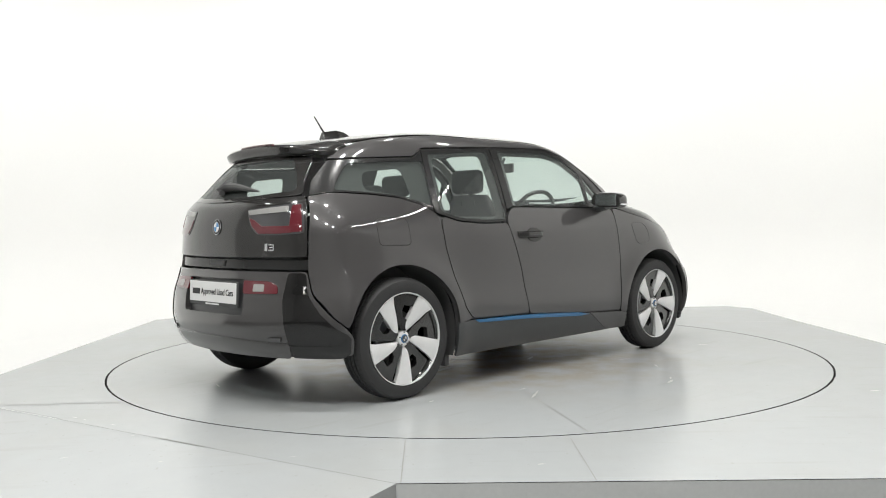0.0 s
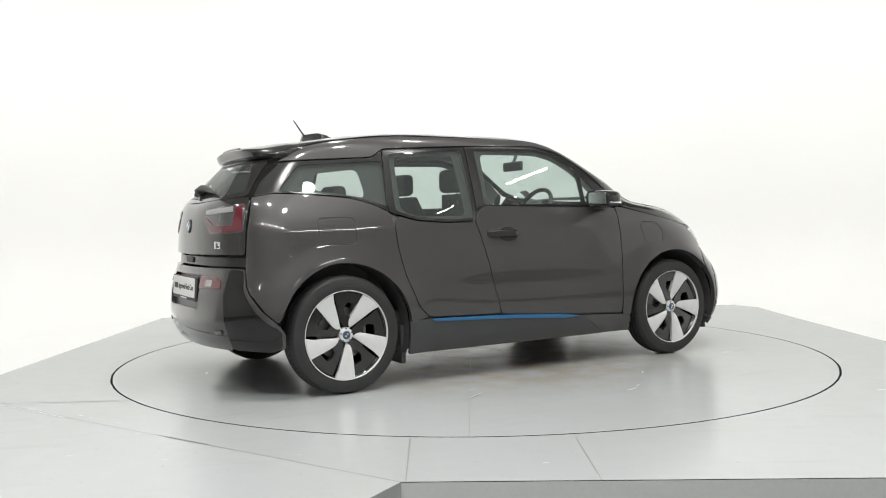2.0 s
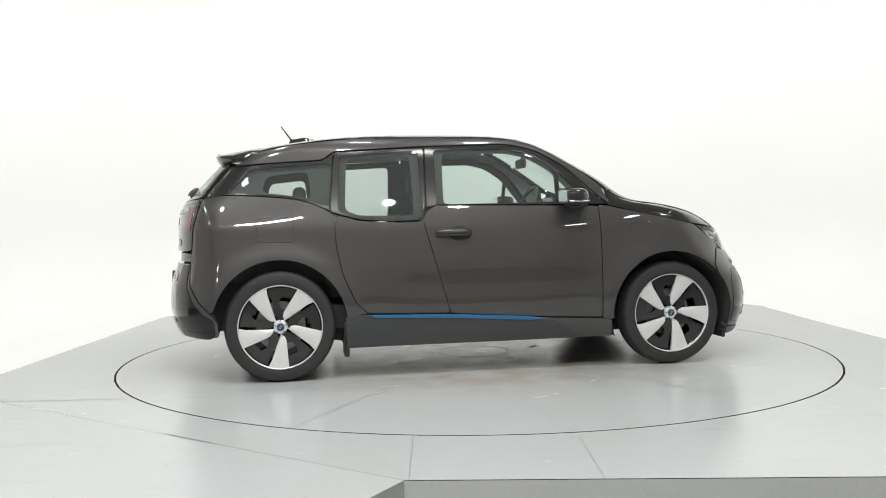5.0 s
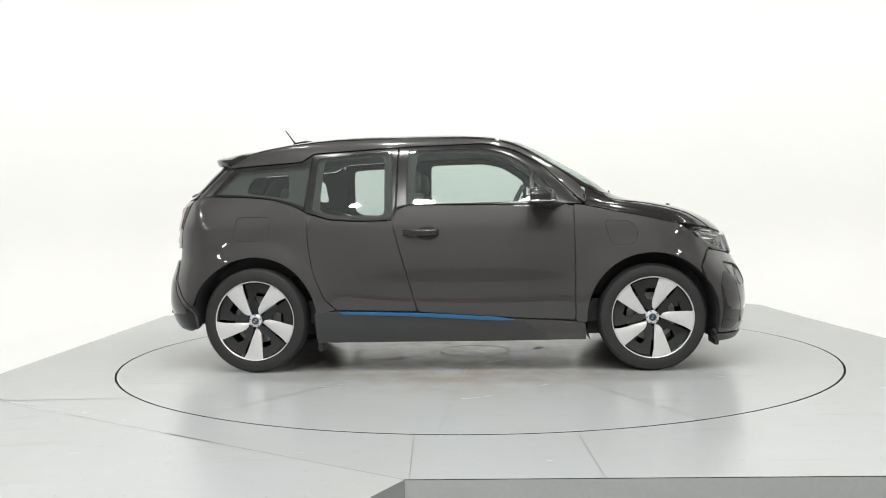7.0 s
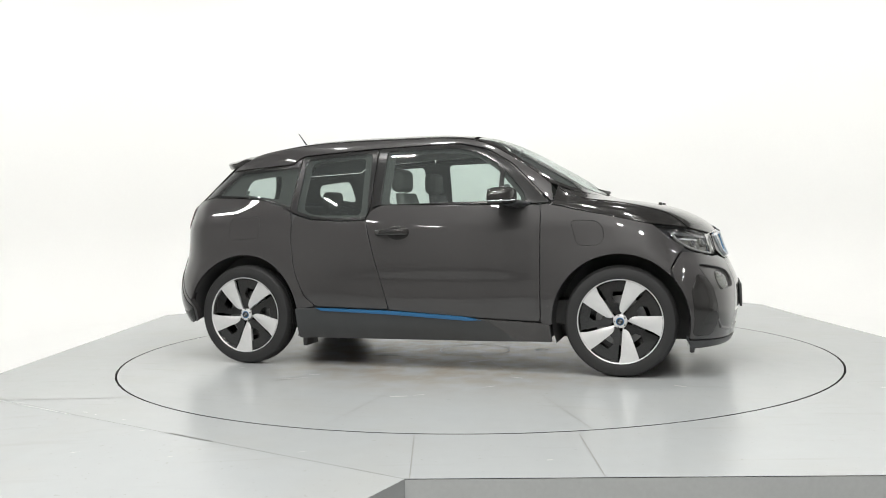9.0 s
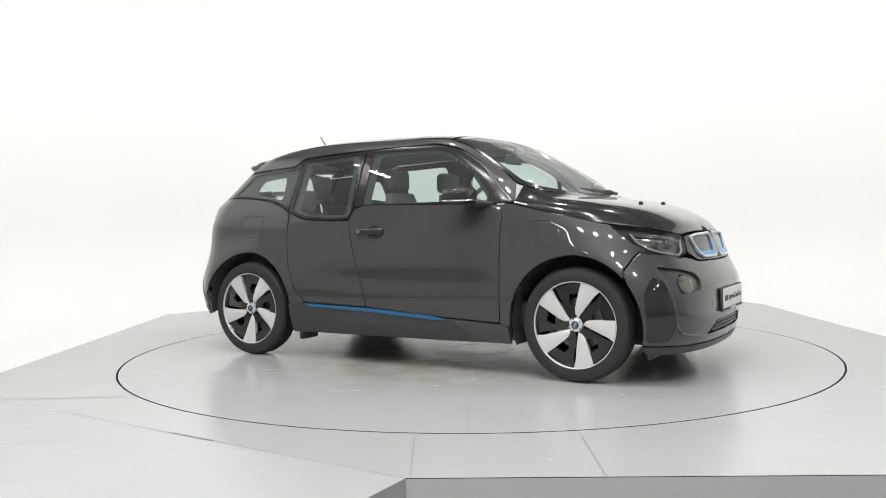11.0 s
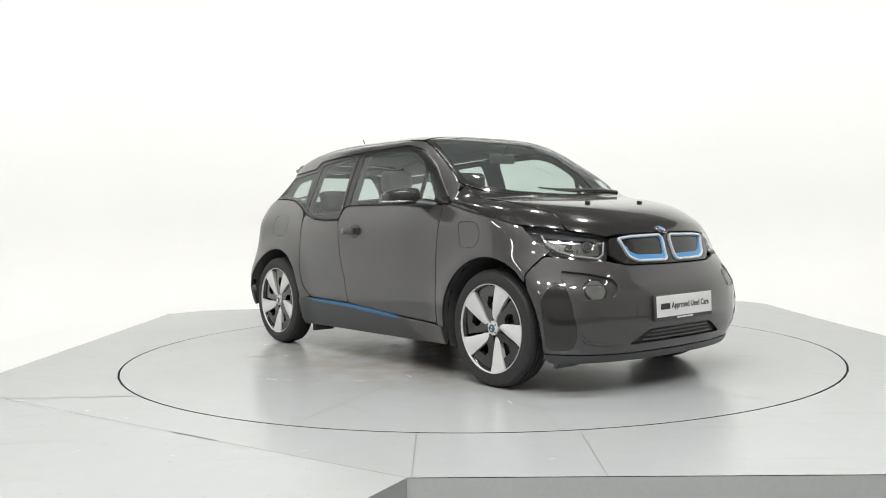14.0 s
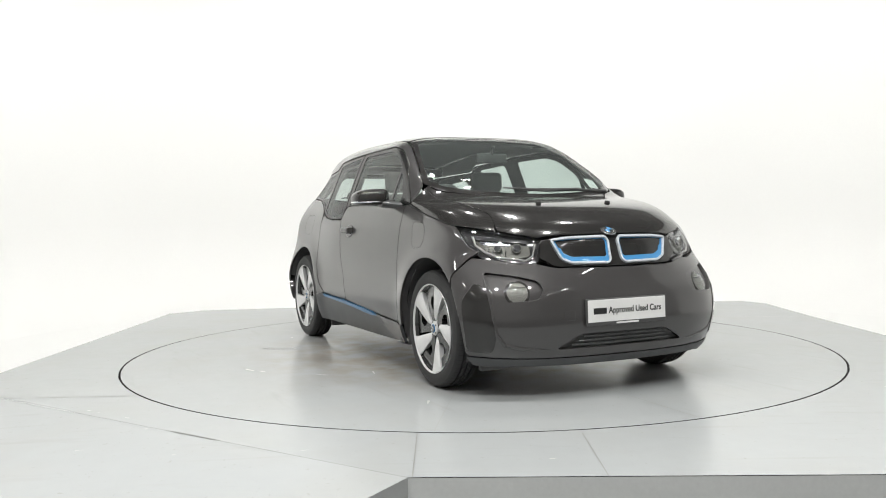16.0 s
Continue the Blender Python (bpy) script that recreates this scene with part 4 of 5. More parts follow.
# ---- wheels ----
def build_wheel():
    """Wheel with its outer face towards -y and its centre at the origin."""
    wheel = tagged(new("wheel"), "two-tone alloy wheel with five wide spokes and a low tyre")
    bm = bmesh.new()
    lathe(bm, [(0.258, -0.075), (0.266, -0.080), (0.300, -0.082), (0.325, -0.076), (0.337, -0.062), (0.3415, -0.047), (0.3425, -0.036), (0.335, -0.035), (0.335, -0.028), (0.343, -0.027), (0.343, -0.004), (0.335, -0.003), (0.335, 0.004), (0.343, 0.005), (0.343, 0.028), (0.335, 0.029), (0.335, 0.036), (0.3425, 0.037), (0.3415, 0.05), (0.336, 0.07), (0.31, 0.082), (0.255, 0.078), (0.250, 0.05), (0.250, -0.05), (0.258, -0.075)], 96)
    # cross cuts of the tread shoulders
    for k in range(72):
        a = 2 * math.pi * k / 72
        for y0, y1 in ((-0.064, -0.038), (0.039, 0.064)):
            c, s = math.cos(a), math.sin(a)
            t = Vector((-s, 0, c)) * 0.0022
            e0, e1 = Vector((c * 0.3382, y0, s * 0.3382)), Vector((c * 0.3432, y1, s * 0.3432))
            if y0 > 0:
                e0, e1 = Vector((c * 0.3432, y0, s * 0.3432)), Vector((c * 0.3382, y1, s * 0.3382))
            bm.faces.new([bm.verts.new(v) for v in (e0 - t, e0 + t, e1 + t, e1 - t)])
    # slanted cuts across the middle ribs
    for k in range(72):
        for y0, y1, sk in ((-0.026, -0.0045, 0.014), (0.0055, 0.027, -0.014)):
            vs = []
            for yy, da in ((y0, -0.004), (y0, 0.004), (y1, sk + 0.004), (y1, sk - 0.004)):
                a = 2 * math.pi * k / 72 + da / 0.343 * 1.6
                vs.append(bm.verts.new((math.cos(a) * 0.3434, yy, math.sin(a) * 0.3434)))
            bm.faces.new(vs)
    bm.normal_update()
    tyre = part("tyre", bm, M_RUBBER, wheel, "black low-profile tyre")
    tyre.data.materials.append(M_GROOVE)
    for p in tyre.data.polygons[-288:]:
        p.material_index = 1
    bm = bmesh.new()
    lathe(bm, [(0.2585, -0.076), (0.2605, -0.080), (0.2595, -0.083), (0.2555, -0.081), (0.2535, -0.070)], 96)
    part("rim_lip", bm, M_SILVER, wheel, "machined silver rim edge")
    bm = bmesh.new()
    lathe(bm, [(0.2545, -0.072), (0.248, -0.066), (0.243, -0.05), (0.236, 0.0), (0.232, 0.06), (0.20, 0.075), (0.03, 0.05), (0.0, 0.05)], 72)
    part("rim", bm, M_RIMBLACK, wheel, "gloss black rim barrel")
    # one spoke: wide at the rim, swept, narrow at the hub
    bm = bmesh.new()
    face = [(0.030, 0.004), (0.070, -0.010), (0.14, -0.038), (0.2, -0.062), (0.2535, -0.086)]
    back = [(0.030, 0.022), (0.070, 0.031), (0.14, 0.035), (0.2, 0.037), (0.2535, 0.038)]
    front, rear = [], []
    for k, ((r0, t0), (r1, t1)) in enumerate(zip(face, back)):
        row_f, row_b = [], []
        for j in range(5):
            f = j / 4
            r, t = r0 + (r1 - r0) * f, t0 + (t1 - t0) * f
            q = math.sqrt(max(0.0, r * r - t * t)) if r > 0.2 else r
            y = -0.062 - 0.018 * min(1, r / 0.25) + 0.02 * max(0, 1 - r / 0.1) + 0.006 * (2 * f - 1) ** 2
            row_f.append(bm.verts.new((q, y, t)))
            row_b.append(bm.verts.new((q, y + 0.03, t * 0.92)))
        front.append(row_f)
        rear.append(row_b)
    for a, b in zip(front, front[1:]):
        for j in range(4):
            bm.faces.new((a[j], b[j], b[j + 1], a[j + 1]))
    for g in (0, 4):
        for a, b, c, d in zip(front, front[1:], rear, rear[1:]):
            bm.faces.new((a[g], b[g], d[g], c[g]))
    bmesh.ops.recalc_face_normals(bm, faces=bm.faces)
    spoke = part("spoke", bm, M_SILVER, wheel, "machined silver spoke", smooth=0.5)
    # black wing of the spoke behind the silver face
    bm = bmesh.new()
    wing = [(r * math.cos(math.radians(a)), r * math.sin(math.radians(a))) for r, a in ((0.045, 10), (0.105, 7), (0.118, 33), (0.15, 37), (0.188, 30), (0.192, 5), (0.248, 3), (0.249, 14), (0.249, 26), (0.249, 38), (0.249, 50), (0.20, 50), (0.15, 51), (0.09, 56), (0.05, 52))]
    lo = [bm.verts.new((a, -0.054 - 0.05 * math.hypot(a, b) + 0.12 * b * a / 0.25, b)) for a, b in wing]
    hi = [bm.verts.new((a, -0.02, b)) for a, b in wing]
    bm.faces.new(lo)
    for i in range(len(wing)):
        j = (i + 1) % len(wing)
        bm.faces.new((lo[i], lo[j], hi[j], hi[i]))
    bmesh.ops.recalc_face_normals(bm, faces=bm.faces)
    wing = part("spoke_wing", bm, M_RIMBLACK, wheel, "gloss black spoke flank", smooth=0.5)
    for k in range(1, 5):
        for ob in (spoke, wing):
            o = ob.copy()
            scene.collection.objects.link(o)
            o.matrix_basis = pose(0, 0, 0, 0, 72 * k, 0)
    bm = bmesh.new()
    lathe(bm, [(0.0, -0.066), (0.034, -0.066), (0.041, -0.062), (0.043, -0.03)], 40)
    part("hub", bm, M_SILVER, wheel, "silver hub disc")
    bm = bmesh.new()
    lathe(bm, [(0.0, -0.0705), (0.022, -0.0705), (0.0245, -0.068), (0.0245, -0.06)], 32)
    part("hub_cap", bm, M_BLUE, wheel, "round blue-ringed hub cap")
    bm = bmesh.new()
    lathe(bm, [(0.0, -0.0720), (0.0185, -0.0720), (0.0195, -0.070)], 32)
    part("cap_face", bm, M_SMOKE, wheel)
    bm = bmesh.new()
    for a0 in (20, 200):
        bm.faces.new([bm.verts.new((0, -0.0724, 0))] + [bm.verts.new((0.013 * math.cos(math.radians(a)), -0.0724, 0.013 * math.sin(math.radians(a)))) for a in np.linspace(a0, a0 + 90, 7)])
    part("cap_field", bm, M_CHROME, wheel, smooth=0)
    for k in range(5):
        a = math.radians(72 * k + 36)
        bm = bmesh.new()
        lathe(bm, [(0.0, -0.0685), (0.0042, -0.0685), (0.005, -0.064)], 12, at=(0.034 * math.cos(a), 0, 0.037 * math.sin(a)))
        part("wheel_bolt", bm, M_CABIN, wheel)
    bm = bmesh.new()
    lathe(bm, [(0.155, 0.0), (0.155, 0.02), (0.07, 0.02), (0.07, 0.0), (0.155, 0.0)], 48)
    part("brake_disc", bm, M_STEEL, wheel, "bare steel brake disc")
    return wheel


WHEEL_Y = 0.774
wheel = build_wheel()
wheel.parent = car
wheel.matrix_basis = pose(HUBS[0], -WHEEL_Y, HUB_Z, 0, 16, 0)
for hx, sy, spin in ((HUBS[1], -1, 0), (HUBS[0], 1, 10), (HUBS[1], 1, 40)):
    copy_thing(wheel, pose(hx, sy * WHEEL_Y, HUB_Z, 0, 0, 0 if sy < 0 else 180) @ pose(0, 0, 0, 0, spin, 0))
for hx in HUBS:
    for sy in (-1, 1):
        bm = bmesh.new()
        vs = [[bm.verts.new((hx + 0.418 * math.cos(a), sy * y, HUB_Z + 0.418 * math.sin(a))) for y in (0.829, 0.79, 0.52)] for a in np.linspace(-0.35, math.pi + (0.10 if hx < 0 else 0.35), 26)]
        for a, b in zip(vs, vs[1:]):
            for k in range(2):
                bm.faces.new((a[k], a[k + 1], b[k + 1], b[k]))
        cen = [row[2] for row in vs]
        bm.faces.new(cen)
        part("arch_liner", bm, M_CABIN, car, "black wheel arch lining")
bm = bmesh.new()
box(bm, -0.84, 0.84, -0.72, 0.72, 0.205, 0.30, 0.02)
box(bm, -1.70, 1.60, -0.48, 0.48, 0.285, 0.36, 0.02)
part("underbody", bm, M_CABIN, car, "flat black underbody")


# ---- details on the body ----
def on_body(mode, a, b, offset=0.0):
    """Place and outward normal of one point of the body."""
    p, n = surface(mode, np.array([[a, b]]), offset)
    return Vector(p[0]), Vector(n[0])


def facing(p, n, up=(0, 0, 1)):
    """Pose at p whose z axis is the normal n and whose y axis points up along the surface."""
    n = Vector(n).normalized()
    x = Vector(up).cross(n).normalized()
    m = Matrix((x, n.cross(x), n)).transposed().to_4x4()
    m.translation = Vector(p)
    return m


def disc(bm, m, r0, z0, r1, z1, seg=32, squash=1.0):
    """Shallow round button on the pose m."""
    rows = [[bm.verts.new(m @ Vector((r * math.cos(2 * math.pi * k / seg), squash * r * math.sin(2 * math.pi * k / seg), z))) for k in range(seg)] for r, z in ((r0, z0), (r1, (z0 + z1) / 2 + (z1 - z0) * 0.3), (r1 * 0.93, z1))]
    for a, b in zip(rows, rows[1:]):
        for k in range(seg):
            bm.faces.new((a[k], a[(k + 1) % seg], b[(k + 1) % seg], b[k]))
    bm.faces.new(rows[-1])


def emblem(m, r, parent):
    bm = bmesh.new()
    disc(bm, m, r, -0.004, r, 0.006)
    ring = part("emblem", bm, M_INK, parent, "round emblem in blue and silver")
    bm = bmesh.new()
    disc(bm, m, r * 0.72, 0.0, r * 0.72, 0.0075)
    part("emblem_centre", bm, M_CHROME, ring)
    bm = bmesh.new()
    for a0 in (0, 180):
        vs = [bm.verts.new(m @ Vector((0, 0, 0.0082)))] + [bm.verts.new(m @ Vector((r * 0.60 * math.cos(math.radians(a)), r * 0.60 * math.sin(math.radians(a)), 0.0082))) for a in np.linspace(a0, a0 + 90, 9)]
        bm.faces.new(vs)
    part("emblem_field", bm, M_LIGHTBLUE, ring, smooth=0)
    bm = bmesh.new()
    pts = [m @ Vector((r * 0.97 * math.cos(a), r * 0.97 * math.sin(a), 0.004)) for a in np.linspace(0, 2 * math.pi, 33)[:-1]]
    tube(bm, pts, r * 0.05, 6, True)
    part("emblem_rim", bm, M_CHROME, ring)


def number_plate(m, parent, wd=0.52, ht=0.125):
    """Dealer plate, its centre at m, reading along m's x axis."""
    bm = bmesh.new()
    box(bm, -wd / 2 - 0.008, wd / 2 + 0.008, -ht / 2 - 0.012, ht / 2 + 0.006, -0.012, 0.004, 0.004, 2, m)
    plate = part("plate_holder", bm, M_CABIN, parent, "black plate holder with a white dealer plate")
    bm = bmesh.new()
    box(bm, -wd / 2, wd / 2, -ht / 2 + 0.008, ht / 2, 0.002, 0.0065, 0.0015, 1, m)
    part("plate", bm, M_WHITE, plate, "white dealer plate with black words")
    text_part("plate_words", "Approved Used Cars", 0.048, M_INK, plate, m @ Matrix.Translation((0.052, 0.004, 0.0068)), "black words on the plate", squeeze=0.86)
    bm = bmesh.new()
    box(bm, -0.225, -0.140, -0.013, 0.020, 0.0066, 0.0074, 0, 1, m)
    part("plate_bar", bm, M_INK, plate, "short black bar on the plate", smooth=0)
    bm = bmesh.new()
    box(bm, -0.075, 0.075, -ht / 2 - 0.006, -ht / 2 + 0.003, 0.004, 0.0052, 0, 1, m)
    part("holder_bar", bm, M_WHITE, plate, "small pale bar of print", smooth=0)


# front: emblem, plate, grilles, fog lamps, headlamps
p, n = on_body("nose", 0.0, 0.898)
emblem(facing(p, (0.50, 0, 0.86)), 0.046, car)
number_plate(facing((2.004, 0, 0.466), (1, 0, 0.03)), bumper, 0.52, 0.128)


def ring_panel(name, mode, outer, inner, material, parent, label, offset, depth, r):
    return panel(name, mode, outer, material, parent, label, holes=[inner], offset=offset, depth=depth, r=r, hole_r=r * 0.8, gap=0.0, edge=0.004)


KID = [(-0.392, 0.856), (-0.30, 0.866), (-0.05, 0.870), (-0.028, 0.845), (-0.034, 0.735), (-0.055, 0.716), (-0.28, 0.720), (-0.335, 0.745)]


def shrink(loop, d):
    return [tuple(v) for v in inset(smooth_loop(loop, 0.012, 0.03), d)]


for sg in (-1, 1):
    k0 = [(-sg * a, b) for a, b in KID]
    grille = ring_panel("grille", "nose", k0, shrink(k0, 0.0115), M_PEARL, car, "kidney-shaped grille with silver frame and blue inset", 0.016, 0.022, 0.02)
    k1 = shrink(k0, 0.012)
    # lower and outer part of the inset is blue
    cz = 0.794
    k2 = [(a * 0.965 + (-sg * -0.2) * 0.035, b + (0.024 if b < cz else 0.003)) for a, b in shrink(k0, 0.016)]
    ring_panel("grille_inset", "nose", shrink(k0, 0.010), k2, M_LIGHTBLUE, grille, "bright blue grille inset", 0.006, 0.02, 0.012)
    panel("grille_mesh", "nose", shrink(k0, 0.010), M_GRILLE, grille, "dark grille mesh", offset=-0.004, gap=0, r=0.012)
    # ribs of the blind grille
    for zz in np.arange(0.756, 0.85, 0.011):
        us = [u for u in np.linspace(0.055, 0.345, 12) if inside(np.array([[sg * u, zz]]), np.array(k2))[0] or inside(np.array([[sg * u, zz]]), np.array(k2)[::-1])[0]]
        if len(us) > 3:
            bm = bmesh.new()
            tube(bm, [on_body("nose", sg * u, zz, -0.002)[0] for u in us], 0.002, 5)
            part("grille_rib", bm, M_CABIN, grille)
    # fog lamp
    p, n = on_body("nose", sg * 0.535, 0.588, -0.03)
    m = facing(p, n)
    bm = bmesh.new()
    disc(bm, m, 0.070, 0.0, 0.070, 0.012)
    fog = part("fog_lamp", bm, M_BLACK, bumper, "round fog lamp in a recess")
    bm = bmesh.new()
    disc(bm, m, 0.056, 0.011, 0.056, 0.014)
    part("reflector", bm, M_DULL, fog, "silver reflector")
    bm = bmesh.new()
    disc(bm, m, 0.058, 0.014, 0.056, 0.024)
    part("fog_lens", bm, M_CLEAR, fog, "clear glass")
    bm = bmesh.new()
    box(bm, -0.052, 0.052, 0.026, 0.030, 0.0145, 0.017, 0, 1, m)
    part("fog_bulb_shield", bm, M_SMOKE, fog)
    # headlamp inside: bright U and a reflector
    hl = [o for o in car.children if o.name.startswith("headlight")][0 if sg < 0 else 1]
    U = [(-0.76, 0.838), (-0.70, 0.797), (-0.62, 0.770), (-0.505, 0.753), (-0.470, 0.776), (-0.462, 0.840)]
    bm = bmesh.new()
    tube(bm, [on_body("nose", -sg * a, b, -0.018)[0] for a, b in [(-0.785, 0.885)] + U], 0.0068, 8)
    part("light_guide", bm, M_LAMPWHITE, hl, "pale U-shaped running light")
    panel("reflector", "nose", [(-sg * a, b) for a, b in [(-0.755, 0.868), (-0.58, 0.852), (-0.585, 0.835), (-0.74, 0.848)]], M_CHROME, hl, "silver reflector", offset=-0.035, depth=0.012, gap=0, r=0.008)
    panel("lamp_bowl", "nose", [(-sg * a, b) for a, b in [(-0.775, 0.872), (-0.62, 0.852), (-0.485, 0.838), (-0.478, 0.780), (-0.56, 0.768), (-0.66, 0.785), (-0.74, 0.825)]], M_DULL, hl, "silver lamp bowl", offset=-0.040, depth=0.006, gap=0, r=0.02)
    for a, b, rad in ((-0.550, 0.822, 0.028), (-0.645, 0.822, 0.022)):
        p, n = on_body("nose", -sg * a, b, -0.045)
        bm = bmesh.new()
        lathe_m = facing(p, n)
        disc(bm, lathe_m, rad, 0.0, rad, 0.022)
        bowl = part("projector", bm, M_DULL, hl, "round silver projector")
        bm = bmesh.new()
        disc(bm, lathe_m, rad * 0.8, 0.0225, rad * 0.55, 0.029)
        part("projector_lens", bm, M_SMOKE, bowl, "dark glass lens")
    for k in range(7):
        a0 = -0.735 + 0.022 * k
        bm = bmesh.new()
        tube(bm, [on_body("nose", -sg * a0, z, -0.030)[0] for z in (0.806 - 0.006 * k, 0.826 - 0.003 * k)], 0.0022, 5)
        part("reflector_rib", bm, M_CHROME, hl)
    panel("lamp_bezel", "nose", [(-sg * a, b) for a, b in [(-0.80, 0.90), (-0.50, 0.862), (-0.50, 0.845), (-0.79, 0.875)]], M_SMOKE, hl, "dark lamp bezel", offset=-0.02, depth=0.02, gap=0, r=0.006)
    p, n = on_body("top", 1.50, sg * 0.245)
    bm = bmesh.new()
    box(bm, -0.014, 0.014, -0.010, 0.014, -0.004, 0.014, 0.005, 2, facing(p, n, (-1, 0, 0)))
    part("washer_jet", bm, M_INK, car, "small black washer jet")
    # crease that runs down from the fog lamp and in towards the intake
    bm = bmesh.new()
    tube(bm, [on_body("nose", sg * u, z, -0.004)[0] for u, z in ((0.700, 0.695), (0.672, 0.62), (0.645, 0.55), (0.628, 0.45), (0.615, 0.36), (0.585, 0.305), (0.52, 0.285), (0.44, 0.276), (0.375, 0.270))], [0.004, 0.009, 0.011, 0.011, 0.011, 0.012, 0.012, 0.009, 0.003], 10)
    part("bumper_crease", bm, M_PAINT, bumper)
    panel("bumper_side", "nose", [(-sg * a, b) for a, b in [(-0.655, 0.60), (-0.630, 0.46), (-0.618, 0.34), (-0.64, 0.26), (-0.755, 0.262), (-0.755, 0.36), (-0.765, 0.48), (-0.77, 0.54), (-0.72, 0.64)]], M_BLACK, bumper, "gloss black bumper flank", offset=0.003, r=0.03, depth=0.008)
for k, zz in enumerate((0.288, 0.310, 0.332)):
    bm = bmesh.new()
    w = 0.33 - 0.065 * (zz - 0.28) / 0.05 - 0.03
    tube(bm, [on_body("nose", u, zz, -0.010)[0] for u in np.linspace(-w, w, 15)], 0.0055, 6)
    part("intake_slat", bm, M_DARKTRIM, bumper, "dark horizontal intake slat")
panel("tow_cover", "nose", [(-0.335, 0.425), (-0.28, 0.425), (-0.28, 0.48), (-0.335, 0.48)], M_PAINT, bumper, offset=0.0015, edge=0.002, r=0.006)

# wiper on the windscreen
bm = bmesh.new()
tube(bm, [on_body("top", x, y, 0.012)[0] for x, y in ((1.10, 0.30), (1.115, 0.12), (1.11, -0.05), (1.085, -0.25))], [0.010, 0.010, 0.008, 0.004])
wip = part("wiper", bm, M_CABIN, car, "black windscreen wiper at rest")
bm = bmesh.new()
tube(bm, [on_body("top", x, y, 0.008)[0] for x, y in ((1.06, 0.55), (1.10, 0.30), (1.12, 0.05), (1.115, -0.12))], [0.009, 0.009, 0.008, 0.004])
part("wiper", bm, M_CABIN, car, "black windscreen wiper at rest")

# rear: emblem, plate, lamps, wiper, spoiler, badge
p, n = on_body("tail", 0.0, 0.985)
emblem(facing(p, n), 0.043, car)
number_plate(facing((-1.995, 0, 0.612), (-1, 0, 0.05)), rbumper, 0.52, 0.125)
for sg in (-1, 1):
    def tl(loop):
        return [(-sg * a * 0.945, b) for a, b in loop]
    lamp = panel("tail_lamp", "tail", tl([(-0.275, 1.078), (-0.45, 1.095), (-0.615, 1.112), (-0.630, 1.02), (-0.630, 0.945), (-0.50, 0.935), (-0.365, 0.938), (-0.31, 0.985)]), M_SMOKE, car, "red and white tail lamp under dark glass", offset=0.003, r=0.02, depth=0.02)
    panel("red_lens", "tail", tl([(-0.300, 1.032), (-0.345, 1.018), (-0.395, 0.985), (-0.555, 0.985), (-0.562, 1.095), (-0.608, 1.100), (-0.622, 0.955), (-0.50, 0.944), (-0.37, 0.946), (-0.325, 0.985)]), M_RED, lamp, "red light band", offset=0.006, r=0.008, depth=0.006, gap=0, edge=0.002)
    panel("white_lens", "tail", tl([(-0.285, 1.072), (-0.545, 1.094), (-0.548, 1.062), (-0.30, 1.046)]), M_LAMPWHITE, lamp, "milky light strip", offset=0.006, r=0.006, depth=0.006, gap=0, edge=0.002)
    fogl = panel("rear_fog_lamp", "tail", tl([(-0.275, 0.692), (-0.455, 0.690), (-0.50, 0.668), (-0.505, 0.625), (-0.285, 0.618)]), M_RED, rbumper, "red rear fog lamp", offset=0.004, r=0.01, depth=0.012)
    panel("reverse_lens", "tail", tl([(-0.355, 0.672), (-0.425, 0.672), (-0.425, 0.634), (-0.355, 0.632)]), M_LAMPWHITE, fogl, "clear reversing lens", offset=0.007, r=0.006, depth=0.006, gap=0, edge=0.002)
    panel("bumper_corner", "tail", tl([(-0.55, 0.735), (-0.638, 0.735), (-0.650, 0.62), (-0.71, 0.51), (-0.775, 0.437), (-0.83, 0.40), (-0.83, 0.30), (-0.79, 0.278), (-0.565, 0.282), (-0.555, 0.36), (-0.535, 0.48), (-0.53, 0.60)]), M_DEEP, rbumper, "gloss black bumper corner", offset=0.004, r=0.02, depth=0.014)
    panel("reflector_strip", "tail", tl([(-0.45, 0.392), (-0.52, 0.396), (-0.52, 0.372), (-0.45, 0.368)]), M_SMOKE, rbumper, offset=0.011, r=0.004, depth=0.006, edge=0.002)
# badge of plain bars
p, n = on_body("tail", -0.42, 0.872, 0.002)
m = facing(p, n)
bm = bmesh.new()
box(bm, -0.034, -0.014, -0.022, 0.022, -0.004, 0.004, 0.003, 1, m)
box(bm, -0.006, 0.032, 0.010, 0.018, -0.004, 0.004, 0.002, 1, m)
box(bm, -0.002, 0.032, -0.004, 0.003, -0.004, 0.004, 0.002, 1, m)
box(bm, -0.006, 0.032, -0.020, -0.012, -0.004, 0.004, 0.002, 1, m)
box(bm, 0.025, 0.033, -0.016, 0.014, -0.004, 0.004, 0.002, 1, m)
part("badge", bm, M_CHROME, tailgate, "small silver badge of plain bars")
panel("tailgate_handle", "tail", [(-0.065, 0.798), (0.10, 0.800), (0.085, 0.765), (-0.05, 0.762)], M_CABIN, car, "black tailgate grip", offset=-0.012, r=0.01)
# rear wiper
bm = bmesh.new()
pts = [on_body("tail", u, z, 0.020)[0] for u, z in ((0.06, 1.168), (0.12, 1.182), (0.05, 1.205), (-0.08, 1.20), (-0.22, 1.18), (-0.31, 1.165))]
tube(bm, pts, [0.018, 0.024, 0.026, 0.020, 0.012, 0.005], 10)
part("rear_wiper", bm, M_CABIN, car, "black rear wiper at rest")
